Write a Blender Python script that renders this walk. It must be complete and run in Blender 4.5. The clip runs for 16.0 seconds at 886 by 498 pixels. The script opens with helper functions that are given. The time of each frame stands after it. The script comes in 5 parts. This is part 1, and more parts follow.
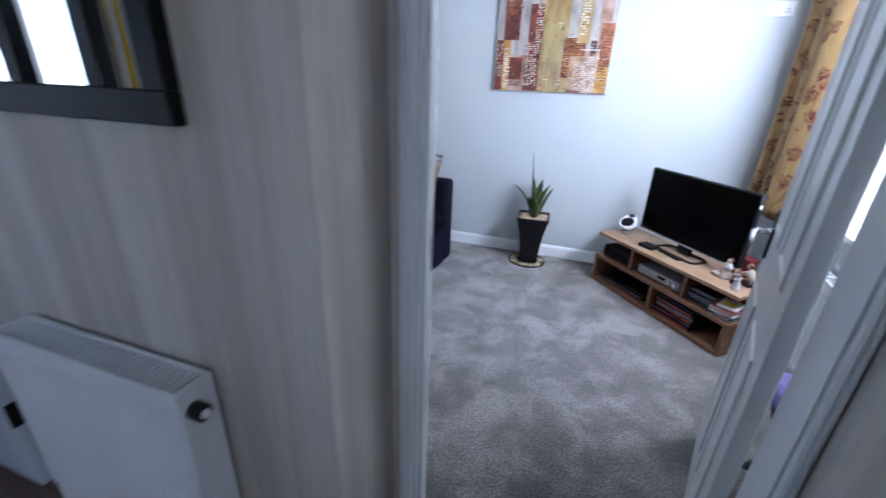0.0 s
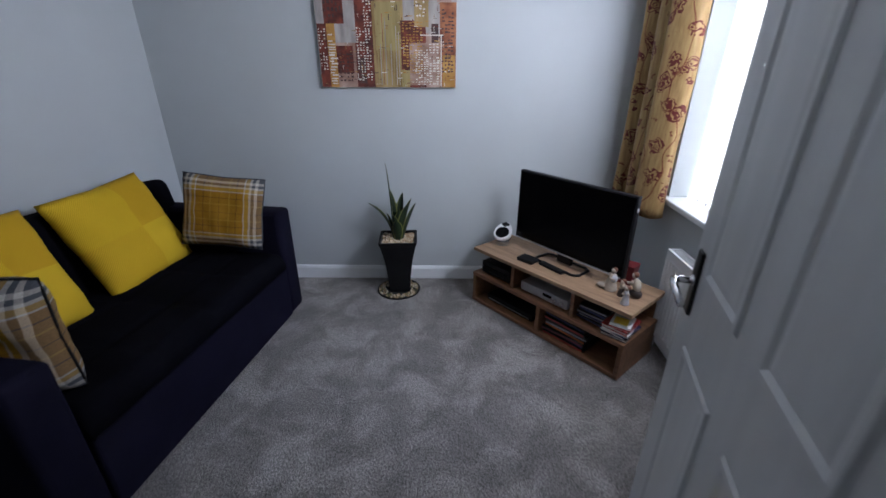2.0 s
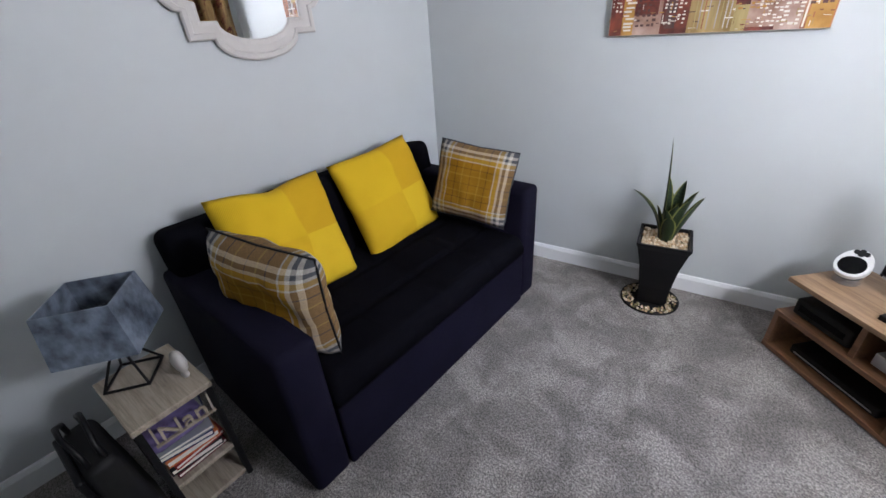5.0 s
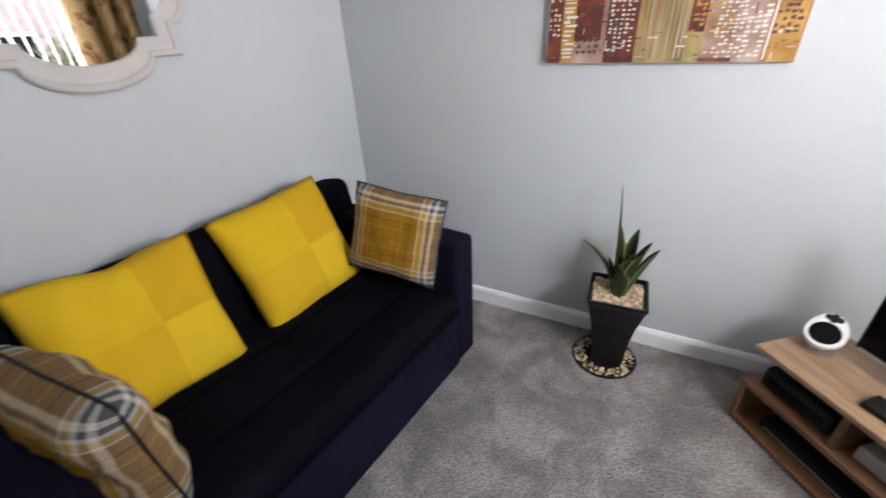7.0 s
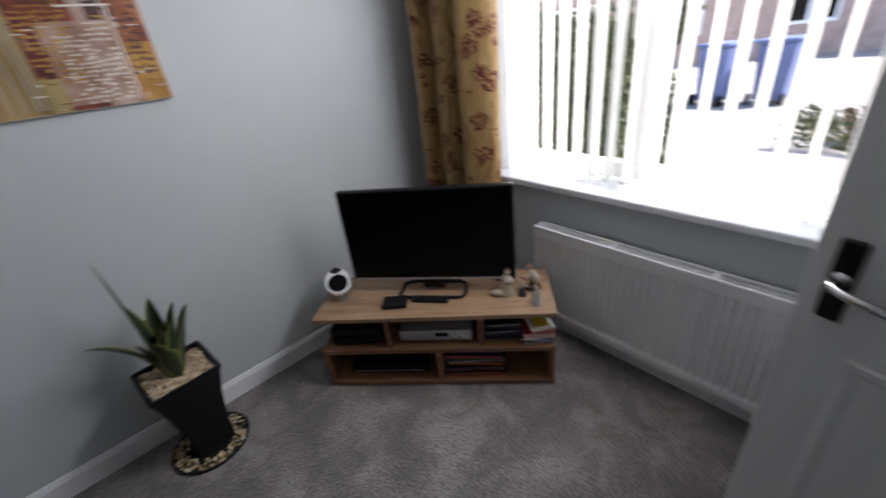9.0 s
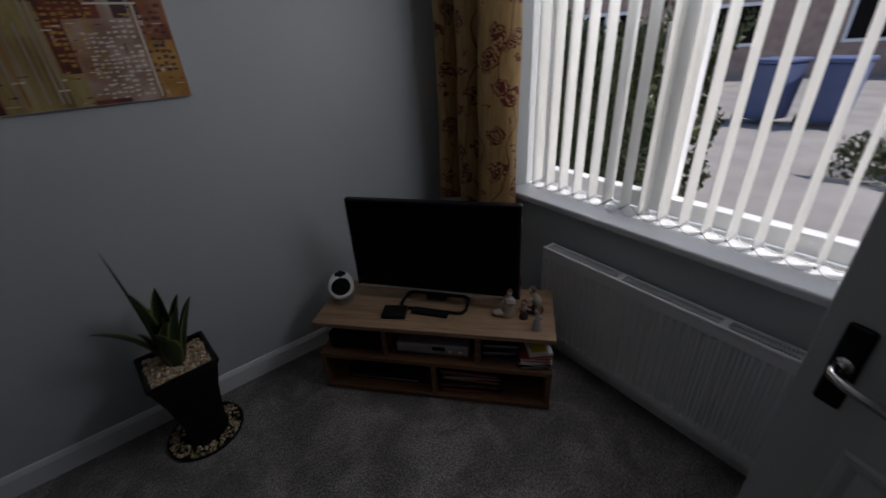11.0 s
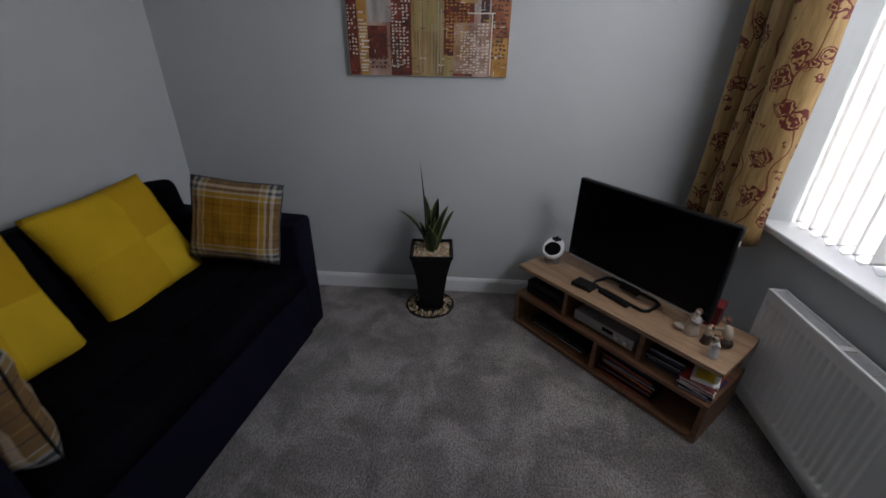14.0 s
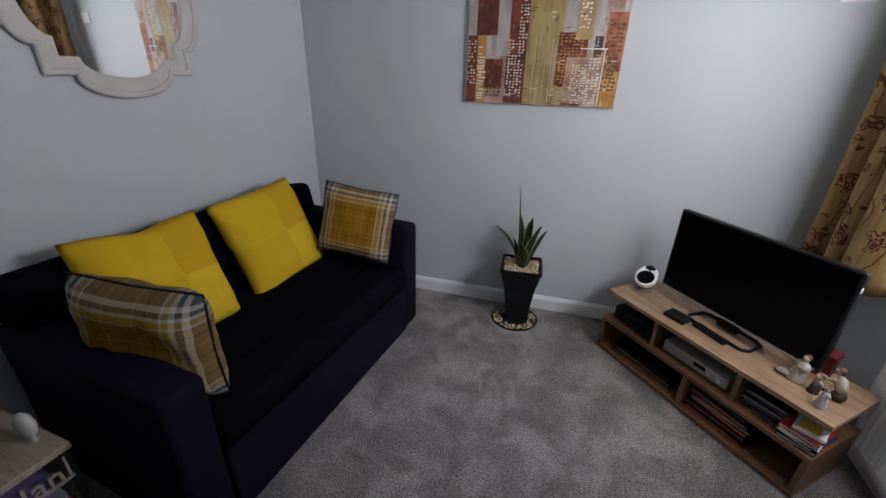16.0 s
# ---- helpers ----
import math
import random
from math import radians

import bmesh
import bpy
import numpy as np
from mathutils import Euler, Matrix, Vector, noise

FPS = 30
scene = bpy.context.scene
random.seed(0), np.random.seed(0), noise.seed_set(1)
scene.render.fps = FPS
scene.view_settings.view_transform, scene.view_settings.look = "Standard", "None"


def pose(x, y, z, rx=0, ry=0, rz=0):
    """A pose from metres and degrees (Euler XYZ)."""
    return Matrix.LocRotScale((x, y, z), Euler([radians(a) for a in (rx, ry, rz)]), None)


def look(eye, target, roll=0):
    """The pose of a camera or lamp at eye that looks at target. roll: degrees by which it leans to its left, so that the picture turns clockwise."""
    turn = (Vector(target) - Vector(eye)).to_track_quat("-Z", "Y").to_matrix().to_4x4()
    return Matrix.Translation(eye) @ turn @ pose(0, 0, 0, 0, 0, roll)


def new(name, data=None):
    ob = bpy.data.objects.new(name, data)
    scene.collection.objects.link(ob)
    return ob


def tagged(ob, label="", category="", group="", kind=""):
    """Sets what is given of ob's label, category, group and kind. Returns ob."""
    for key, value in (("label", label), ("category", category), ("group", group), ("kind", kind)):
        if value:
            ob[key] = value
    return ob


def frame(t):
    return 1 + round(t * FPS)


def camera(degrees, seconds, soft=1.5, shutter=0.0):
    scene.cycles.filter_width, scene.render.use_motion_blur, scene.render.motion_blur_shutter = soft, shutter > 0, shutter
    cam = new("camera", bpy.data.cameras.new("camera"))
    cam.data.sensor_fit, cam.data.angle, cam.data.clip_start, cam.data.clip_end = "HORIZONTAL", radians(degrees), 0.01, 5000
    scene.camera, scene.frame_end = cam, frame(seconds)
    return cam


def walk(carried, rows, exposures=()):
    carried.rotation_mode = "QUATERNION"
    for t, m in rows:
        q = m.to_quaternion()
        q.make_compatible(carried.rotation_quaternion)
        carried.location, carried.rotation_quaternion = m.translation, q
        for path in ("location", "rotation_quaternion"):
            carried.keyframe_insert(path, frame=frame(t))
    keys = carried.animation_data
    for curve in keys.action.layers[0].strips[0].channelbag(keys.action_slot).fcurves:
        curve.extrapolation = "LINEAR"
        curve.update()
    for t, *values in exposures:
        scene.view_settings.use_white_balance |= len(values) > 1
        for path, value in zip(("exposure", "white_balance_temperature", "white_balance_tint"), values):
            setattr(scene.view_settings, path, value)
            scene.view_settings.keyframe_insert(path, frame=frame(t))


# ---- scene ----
cam = camera(95.9, 16.0, shutter=0.5)
PATH = [
    (0, (0.311, 0.34, 1.382), (-0.271, 2.095, 0.619), 2.3),
    (0.5, (0.373, 0.485, 1.395), (0.066, 2.312, 0.641), 0.5),
    (1, (0.338, 0.615, 1.389), (0.419, 2.448, 0.593), -1.2),
    (1.5, (0.331, 0.793, 1.396), (0.483, 2.62, 0.595), -1.6),
    (2, (0.346, 1.022, 1.419), (0.329, 2.859, 0.628), 0.2),
    (2.5, (0.322, 1.18, 1.386), (0.288, 3.048, 0.672), -1.0),
    (3, (0.264, 1.302, 1.431), (-0.04, 3.108, 0.627), -1.9),
    (3.5, (0.19, 1.354, 1.466), (-0.55, 2.925, 0.474), -1.9),
    (3.7, (0.172, 1.363, 1.492), (-0.664, 2.832, 0.422), -2.8),
    (5.8, (0.037, 1.491, 1.477), (-0.961, 2.931, 0.513), -4.0),
    (6, (0.032, 1.545, 1.483), (-0.931, 2.98, 0.477), -5.4),
    (6.5, (0.03, 1.744, 1.502), (-0.957, 3.197, 0.546), -7.0),
    (7, (0.041, 1.883, 1.528), (-0.807, 3.404, 0.544), -3.2),
    (7.5, (-0.014, 1.975, 1.506), (-0.374, 3.708, 0.576), -3.8),
    (8, (-0.046, 2.041, 1.468), (0.188, 3.802, 0.548), -7.9),
    (8.5, (0.003, 2.024, 1.437), (0.75, 3.652, 0.548), -4.7),
    (9, (0.019, 1.933, 1.43), (1.196, 3.266, 0.514), -6.9),
    (9.2, (0.032, 1.894, 1.415), (1.294, 3.121, 0.466), -7.7),
    (11.3, (0.128, 1.929, 1.495), (1.086, 3.421, 0.569), -1.2),
    (11.5, (0.128, 1.954, 1.473), (0.933, 3.553, 0.581), 0.9),
    (12, (0.285, 2.028, 1.456), (1.019, 3.66, 0.563), -0.8),
    (12.5, (0.365, 1.967, 1.47), (0.795, 3.702, 0.571), -0.5),
    (13, (0.36, 1.799, 1.49), (0.397, 3.622, 0.668), 1.5),
    (13.5, (0.256, 1.61, 1.495), (0.16, 3.437, 0.687), 0.7),
    (14, (0.218, 1.415, 1.484), (0.106, 3.201, 0.592), 0.8),
    (14.5, (0.233, 1.347, 1.477), (0.018, 3.109, 0.556), 1.6),
    (15, (0.216, 1.292, 1.517), (-0.149, 3.057, 0.65), 1.1),
    (15.5, (0.25, 1.259, 1.506), (-0.297, 3.011, 0.71), 0.4),
    (16, (0.143, 1.229, 1.523), (-0.348, 2.988, 0.708), 1.6),
]
EXPOSURES = [
    (0.0, 3.05, 5200, 16), (0.5, 2.65, 5250, 16), (1.0, 2.3, 5300, 16), (1.5, 2.05, 5450, 16), (2.0, 1.87, 5600, 16), (2.5, 1.62, 5650, 16), (3.0, 1.08, 5650, 16), (3.5, 1.65, 5750, 16),
    (5.8, 2.84, 6250, 16), (7.0, 2.82, 6450, 16), (8.0, 2.48, 6550, 16), (8.5, 2.14, 6350, 16), (9.2, 1.42, 6250, 16),
    (11.3, -0.5, 6150, 16), (12.0, -0.1, 6150, 16), (12.5, 0.28, 6150, 16), (13.0, 0.47, 6250, 16), (13.5, 0.78, 6250, 16), (14.0, 1.0, 6250, 16), (14.5, 1.22, 6250, 16), (15.0, 1.54, 6250, 16), (16.0, 1.86, 6250, 16),
]
walk(cam, [(t, look(eye, target, roll)) for t, eye, target, roll in PATH], EXPOSURES)

# ---- world, sun, exposure ----
world = bpy.data.worlds.new("sky")
scene.world = world
world.use_nodes = True
wn = world.node_tree
sky = wn.nodes.new("ShaderNodeTexSky")
sky.sky_type = "NISHITA"
sky.sun_disc = False
sky.sun_elevation = radians(50)
sky.sun_rotation = radians(143)
wn.links.new(sky.outputs[0], wn.nodes["Background"].inputs[0])
wn.nodes["Background"].inputs[1].default_value = 0.15
sun = new("sun", bpy.data.lights.new("sun", "SUN"))
sun.data.energy, sun.data.angle, sun.data.color = 5.0, radians(0.5), (1.0, 0.95, 0.87)
skylight = new("window_skylight", bpy.data.lights.new("window_skylight", "AREA"))
skylight.data.shape, skylight.data.size, skylight.data.size_y = "RECTANGLE", 0.9, 0.40
skylight.data.energy, skylight.data.color = 8.6, (0.98, 0.985, 1.0)
skylight.matrix_world = look((1.585, 2.36, 1.88), (0.0, 3.50, 1.5))
hallight = new("door_skylight", bpy.data.lights.new("door_skylight", "AREA"))
hallight.data.shape, hallight.data.size, hallight.data.size_y = "RECTANGLE", 0.6, 1.5
hallight.data.energy, hallight.data.color = 0.12, (1.0, 0.98, 0.95)
hallight.matrix_world = look((-2.385, -0.05, 1.1), (0.0, -0.05, 1.1))
# Fill lamp for the hall, set in an added window out of view
hallfill = new("hall_fill_light", bpy.data.lights.new("hall_fill_light", "AREA"))
hallfill.data.shape, hallfill.data.size, hallfill.data.size_y = "RECTANGLE", 0.64, 0.82
hallfill.data.energy, hallfill.data.color = 0.48, (0.95, 0.98, 1.0)
hallfill.matrix_world = look((0.89, -0.675, 1.525), (-0.5, -0.675, 1.525))
sun.matrix_world = look((6.0, -8.0, 12.0), (0, 0, 0))


# ---- materials ----
def mat(name, color, rough=0.6, metal=0.0, spec=0.5):
    m = bpy.data.materials.new(name)
    m.use_nodes = True
    b = m.node_tree.nodes["Principled BSDF"]
    b.inputs["Base Color"].default_value = (*color, 1)
    b.inputs["Roughness"].default_value = rough
    b.inputs["Metallic"].default_value = metal
    b.inputs["Specular IOR Level"].default_value = spec
    return m


def node(m, kind, **vals):
    n = m.node_tree.nodes.new(kind)
    for k, v in vals.items():
        n.inputs[k.replace("_", " ")].default_value = v
    return n


def link(m, a, b):
    m.node_tree.links.new(a, b)


def coords(m, scale=(1, 1, 1), uv=False, rot=(0, 0, 0)):
    tc = m.node_tree.nodes.new("ShaderNodeTexCoord")
    mp = m.node_tree.nodes.new("ShaderNodeMapping")
    mp.inputs["Scale"].default_value = scale
    mp.inputs["Rotation"].default_value = rot
    link(m, tc.outputs["UV" if uv else "Object"], mp.inputs[0])
    return mp.outputs[0]


def ramp(m, src, stops):
    r = m.node_tree.nodes.new("ShaderNodeValToRGB")
    cr = r.color_ramp
    while len(cr.elements) < len(stops):
        cr.elements.new(0.5)
    for e, (p, c) in zip(cr.elements, stops):
        e.position, e.color = p, (*c, 1)
    link(m, src, r.inputs[0])
    return r.outputs[0]


def mix(m, fac, a, b, mode="MIX"):
    n = m.node_tree.nodes.new("ShaderNodeMix")
    n.data_type, n.blend_type = "RGBA", mode
    for sock, v in ((n.inputs[0], fac), (n.inputs[6], a), (n.inputs[7], b)):
        if hasattr(v, "links"):
            link(m, v, sock)
        else:
            sock.default_value = v if not isinstance(v, tuple) else (*v, 1)
    return n.outputs[2]


def maths(m, op, a, b=0.0):
    n = m.node_tree.nodes.new("ShaderNodeMath")
    n.operation = op
    for sock, v in zip(n.inputs, (a, b)):
        if hasattr(v, "links"):
            link(m, v, sock)
        else:
            sock.default_value = v
    return n.outputs[0]


def bsdf(m):
    return m.node_tree.nodes["Principled BSDF"]


def colour(m, out):
    link(m, out, bsdf(m).inputs["Base Color"])


def bump(m, out, strength=0.3, dist=0.002):
    b = node(m, "ShaderNodeBump", Strength=strength, Distance=dist)
    link(m, out, b.inputs["Height"])
    link(m, b.outputs[0], bsdf(m).inputs["Normal"])


def noisy(name, a, b, scale, rough=0.6, detail=4, bstr=0.2, bdist=0.002, bscale=None, stretch=(1, 1, 1), spec=0.5, metal=0.0):
    m = mat(name, a, rough, metal, spec)
    v = coords(m, stretch)
    n1 = node(m, "ShaderNodeTexNoise", Scale=scale, Detail=detail)
    link(m, v, n1.inputs["Vector"])
    colour(m, ramp(m, n1.outputs[0], [(0.3, a), (0.7, b)]))
    n2 = node(m, "ShaderNodeTexNoise", Scale=bscale or scale * 8, Detail=3)
    link(m, v, n2.inputs["Vector"])
    bump(m, n2.outputs[0], bstr, bdist)
    return m


PAINT = noisy("wall_paint", (0.465, 0.496, 0.508), (0.495, 0.526, 0.538), 1.5, 0.55, bstr=0.12, bdist=0.0012, bscale=160, spec=0.4)
CEIL = noisy("ceiling_paint", (0.78, 0.78, 0.76), (0.82, 0.82, 0.80), 2, 0.8, bscale=90)
GLOSS = noisy("white_gloss", (0.74, 0.76, 0.78), (0.79, 0.81, 0.82), 3, 0.32, bstr=0.05, bscale=40)
DOORW = noisy("door_paint", (0.56, 0.58, 0.60), (0.62, 0.64, 0.66), 3, 0.35, bstr=0.15, bdist=0.001, bscale=70, stretch=(6, 6, 0.5))
RADW = noisy("radiator_enamel", (0.72, 0.73, 0.74), (0.77, 0.78, 0.78), 4, 0.3, bstr=0.03)
UPVC = mat("upvc", (0.82, 0.83, 0.84), 0.25)

CARPET = mat("carpet", (0.3, 0.28, 0.27), 0.95, spec=0.1)
v = coords(CARPET)
na = node(CARPET, "ShaderNodeTexNoise", Scale=4.5, Detail=8, Roughness=0.62, Distortion=0.5)
nb = node(CARPET, "ShaderNodeTexNoise", Scale=190.0, Detail=3, Roughness=0.7)
nc = node(CARPET, "ShaderNodeTexNoise", Scale=95.0, Detail=3)
for n in (na, nb, nc):
    link(CARPET, v, n.inputs["Vector"])
base = ramp(CARPET, na.outputs[0], [(0.39, (0.265, 0.243, 0.227)), (0.5, (0.365, 0.336, 0.315)), (0.61, (0.52, 0.482, 0.453))])
grain = ramp(CARPET, nb.outputs[0], [(0.38, (0.28, 0.28, 0.28)), (0.58, (1.0, 1.0, 1.0))])
tuft = ramp(CARPET, nc.outputs[0], [(0.40, (0.56, 0.56, 0.56)), (0.58, (0.96, 0.96, 0.96))])
colour(CARPET, mix(CARPET, 1.0, mix(CARPET, 1.0, base, grain, "MULTIPLY"), tuft, "MULTIPLY"))
bump(CARPET, maths(CARPET, "ADD", nb.outputs[0], maths(CARPET, "MULTIPLY", nc.outputs[0], 0.9)), 1.0, 0.007)
bsdf(CARPET).inputs["Sheen Weight"].default_value = 0.2

# wallpaper with soft vertical beige stripes
PAPER = mat("wallpaper", (0.5, 0.48, 0.45), 0.7, spec=0.25)
v = coords(PAPER, (1, 1, 0.02))
n1 = node(PAPER, "ShaderNodeTexNoise", Scale=11.0, Detail=3)
link(PAPER, v, n1.inputs["Vector"])
v2 = coords(PAPER, (1, 1, 0.05))
n2 = node(PAPER, "ShaderNodeTexNoise", Scale=220.0, Detail=3)
link(PAPER, v2, n2.inputs["Vector"])
stripe = ramp(PAPER, n1.outputs[0], [(0.38, (0.47, 0.43, 0.38)), (0.5, (0.56, 0.52, 0.47)), (0.6, (0.62, 0.585, 0.53))])
fine = ramp(PAPER, n2.outputs[0], [(0.3, (0.86, 0.86, 0.86)), (0.7, (1, 1, 1))])
colour(PAPER, mix(PAPER, 1.0, stripe, fine, "MULTIPLY"))
bump(PAPER, n2.outputs[0], 0.3, 0.001)


def wood(name, dark, light, rough=0.5, along=(1.0, 14.0, 14.0)):
    m = mat(name, light, rough)
    v = coords(m, along)
    a = node(m, "ShaderNodeTexNoise", Scale=2.2, Detail=6, Roughness=0.65, Distortion=0.8)
    b = node(m, "ShaderNodeTexNoise", Scale=16.0, Detail=3)
    for n in (a, b):
        link(m, v, n.inputs["Vector"])
    c = ramp(m, a.outputs[0], [(0.3, dark), (0.55, light), (0.75, tuple(min(1, q * 1.15) for q in light))])
    g = ramp(m, b.outputs[0], [(0.35, (0.82, 0.8, 0.78)), (0.6, (1, 1, 1))])
    colour(m, mix(m, 1.0, c, g, "MULTIPLY"))
    bump(m, b.outputs[0], 0.12, 0.001)
    return m


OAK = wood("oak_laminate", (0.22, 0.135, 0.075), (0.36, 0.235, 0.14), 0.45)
# Darker, redder oak for every bench board below the top
OAKS = wood("oak_dark", (0.12, 0.054, 0.025), (0.20, 0.10, 0.048), 0.5)
GREYOAK = wood("grey_oak", (0.17, 0.14, 0.11), (0.34, 0.29, 0.23), 0.55)
HALLWOOD = wood("hall_floorboard", (0.05, 0.025, 0.016), (0.11, 0.055, 0.035), 0.35)

SOFA = noisy("sofa_fabric", (0.003, 0.003, 0.0045), (0.005, 0.005, 0.0075), 6, 0.95, bstr=0.5, bdist=0.001, bscale=700, spec=0.02)
SOFA_F = noisy("sofa_front_fabric", (0.004, 0.0037, 0.010), (0.007, 0.0063, 0.015), 5, 0.85, bstr=0.5, bdist=0.001, bscale=700, spec=0.08)
for m in (SOFA, SOFA_F):
    bsdf(m).inputs["Sheen Weight"].default_value = 0.0
BLACK = mat("black_plastic", (0.005, 0.005, 0.006), 0.4, spec=0.25)
SCREEN = mat("screen", (0.002, 0.002, 0.0025), 0.2, spec=0.12)
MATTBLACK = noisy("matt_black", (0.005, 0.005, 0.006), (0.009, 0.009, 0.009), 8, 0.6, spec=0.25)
POTBLACK = noisy("glazed_black", (0.004, 0.004, 0.005), (0.007, 0.007, 0.008), 5, 0.3, bstr=0.04, spec=0.3)
CHROME = mat("chrome", (0.75, 0.75, 0.77), 0.15, 1.0)
SILVER = noisy("silver_plastic", (0.38, 0.38, 0.39), (0.46, 0.46, 0.47), 20, 0.4, metal=0.4)
WHITE = mat("white_plastic", (0.78, 0.78, 0.78), 0.3)
CLEAR = mat("clear_plastic", (0.75, 0.78, 0.8), 0.1)
bsdf(CLEAR).inputs["Transmission Weight"].default_value = 0.85
GLASS = mat("glass", (1, 1, 1), 0.0)
bsdf(GLASS).inputs["Transmission Weight"].default_value = 1.0
bsdf(GLASS).inputs["IOR"].default_value = 1.05
FROST = mat("frosted_glass", (0.95, 0.97, 0.98), 0.45)
bsdf(FROST).inputs["Transmission Weight"].default_value = 1.0
MIRROR = mat("mirror_glass", (0.9, 0.91, 0.91), 0.01, 1.0)
MFRAME = noisy("mirror_frame_paint", (0.46, 0.44, 0.42), (0.52, 0.50, 0.48), 9, 0.55)
GRAVEL = noisy("pot_gravel", (0.30, 0.22, 0.13), (0.62, 0.52, 0.38), 60, 0.8)
REDBOX = noisy("red_card", (0.09, 0.006, 0.008), (0.13, 0.008, 0.012), 9, 0.5)
PURPLE = noisy("purple_fleece", (0.10, 0.075, 0.19), (0.17, 0.13, 0.29), 12, 0.9, bstr=0.6, bdist=0.003, bscale=160)
SATIN = mat("white_satin", (0.8, 0.8, 0.82), 0.25)
VELVET = noisy("crushed_velvet", (0.02, 0.028, 0.045), (0.20, 0.24, 0.30), 18, 0.4, detail=6, bstr=0.4)
CREAM = noisy("cream_resin", (0.34, 0.28, 0.22), (0.48, 0.42, 0.34), 30, 0.7)
BROWNR = noisy("brown_resin", (0.07, 0.04, 0.025), (0.26, 0.15, 0.10), 22, 0.7)
BLIND = mat("blind_fabric", (0.82, 0.82, 0.79), 0.8)
bt = BLIND.node_tree
tr = bt.nodes.new("ShaderNodeBsdfTranslucent")
tr.inputs[0].default_value = (0.80, 0.80, 0.77, 1)
ms = bt.nodes.new("ShaderNodeMixShader")
ms.inputs[0].default_value = 0.5
bt.links.new(bsdf(BLIND).outputs[0], ms.inputs[1])
bt.links.new(tr.outputs[0], ms.inputs[2])
bt.links.new(ms.outputs[0], bt.nodes["Material Output"].inputs[0])


def yellow(name, base, uvs):
    m = mat(name, base, 0.85, spec=0.2)
    v = coords(m, (uvs, uvs, 1), uv=True, rot=(0, 0, radians(45)))
    w = node(m, "ShaderNodeTexWave", Scale=26.0, Distortion=1.2, Detail=1.0)
    link(m, v, w.inputs["Vector"])
    d = tuple(q * 0.84 for q in base)
    colour(m, ramp(m, w.outputs[1], [(0.15, d), (0.6, base)]))
    bump(m, w.outputs[1], 0.35, 0.002)
    return m


YEL = [yellow("yellow_cord", (0.60, 0.39, 0.009), 1.0), yellow("mustard_cord", (0.54, 0.325, 0.008), 1.3),
       yellow("lemon_cord", (0.63, 0.42, 0.014), 1.1), yellow("gold_cord", (0.57, 0.36, 0.009), 0.8)]

# tartan in cloth coordinates
PLAID = mat("tartan", (0.3, 0.18, 0.04), 0.9, spec=0.15)
uvp = coords(PLAID, (1, 1, 1), uv=True)
sep = PLAID.node_tree.nodes.new("ShaderNodeSeparateXYZ")
link(PLAID, uvp, sep.inputs[0])


def plaid_bands(axis_out):
    r = PLAID.node_tree.nodes.new("ShaderNodeValToRGB")
    r.color_ramp.interpolation = "CONSTANT"
    O, W, G, Y, B = (0.29, 0.145, 0.008), (0.52, 0.48, 0.42), (0.07, 0.075, 0.085), (0.42, 0.25, 0.03), (0.09, 0.04, 0.012)
    bands = [(0, G), (0.05, W), (0.085, G), (0.12, W), (0.15, Y), (0.19, W), (0.205, O), (0.30, B), (0.31, O), (0.385, Y), (0.40, O), (0.49, B), (0.50, O),
             (0.60, Y), (0.615, O), (0.69, B), (0.70, O), (0.78, W), (0.795, Y), (0.84, W), (0.87, G), (0.905, W), (0.94, G)]
    e = r.color_ramp.elements
    while len(e) < len(bands):
        e.new(0.5)
    for q, (p, c) in zip(e, bands):
        q.position, q.color = p, (*c, 1)
    link(PLAID, axis_out, r.inputs[0])
    return r.outputs[0]


pl = mix(PLAID, 0.5, plaid_bands(sep.outputs[0]), plaid_bands(sep.outputs[1]))
pn = node(PLAID, "ShaderNodeTexNoise", Scale=120.0, Detail=2)
link(PLAID, uvp, pn.inputs["Vector"])
colour(PLAID, mix(PLAID, 1.0, pl, ramp(PLAID, pn.outputs[0], [(0.3, (0.7, 0.7, 0.7)), (0.7, (1, 1, 1))]), "MULTIPLY"))
bump(PLAID, pn.outputs[0], 0.4, 0.002)

# gold curtain cloth with dark red roses and stems
CURT = mat("rose_curtain", (0.6, 0.42, 0.18), 0.55, spec=0.35)
cuv = coords(CURT, (1, 1, 1), uv=True)
wob = node(CURT, "ShaderNodeTexNoise", Scale=9.0, Detail=2)
link(CURT, cuv, wob.inputs["Vector"])
wob.inputs["Scale"].default_value = 22.0
cv = mix(CURT, 0.10, cuv, wob.outputs[1], "ADD")
vor = node(CURT, "ShaderNodeTexVoronoi", Scale=7.5, Randomness=0.8)
link(CURT, cv, vor.inputs["Vector"])
ringw = maths(CURT, "SINE", maths(CURT, "ADD", maths(CURT, "MULTIPLY", vor.outputs["Distance"], 46.0), maths(CURT, "MULTIPLY", wob.outputs[0], 14.0)))
rose = maths(CURT, "MULTIPLY", maths(CURT, "LESS_THAN", vor.outputs["Distance"], 0.33), maths(CURT, "GREATER_THAN", ringw, -0.25))
vor2 = node(CURT, "ShaderNodeTexVoronoi", Scale=13.0, Randomness=1.0)
link(CURT, cv, vor2.inputs["Vector"])
leaf = maths(CURT, "LESS_THAN", vor2.outputs["Distance"], 0.13)
stem = node(CURT, "ShaderNodeTexWave", Scale=2.3, Distortion=9.0, Detail=1.0)
stem.inputs["Detail Scale"].default_value = 1.4
link(CURT, cuv, stem.inputs["Vector"])
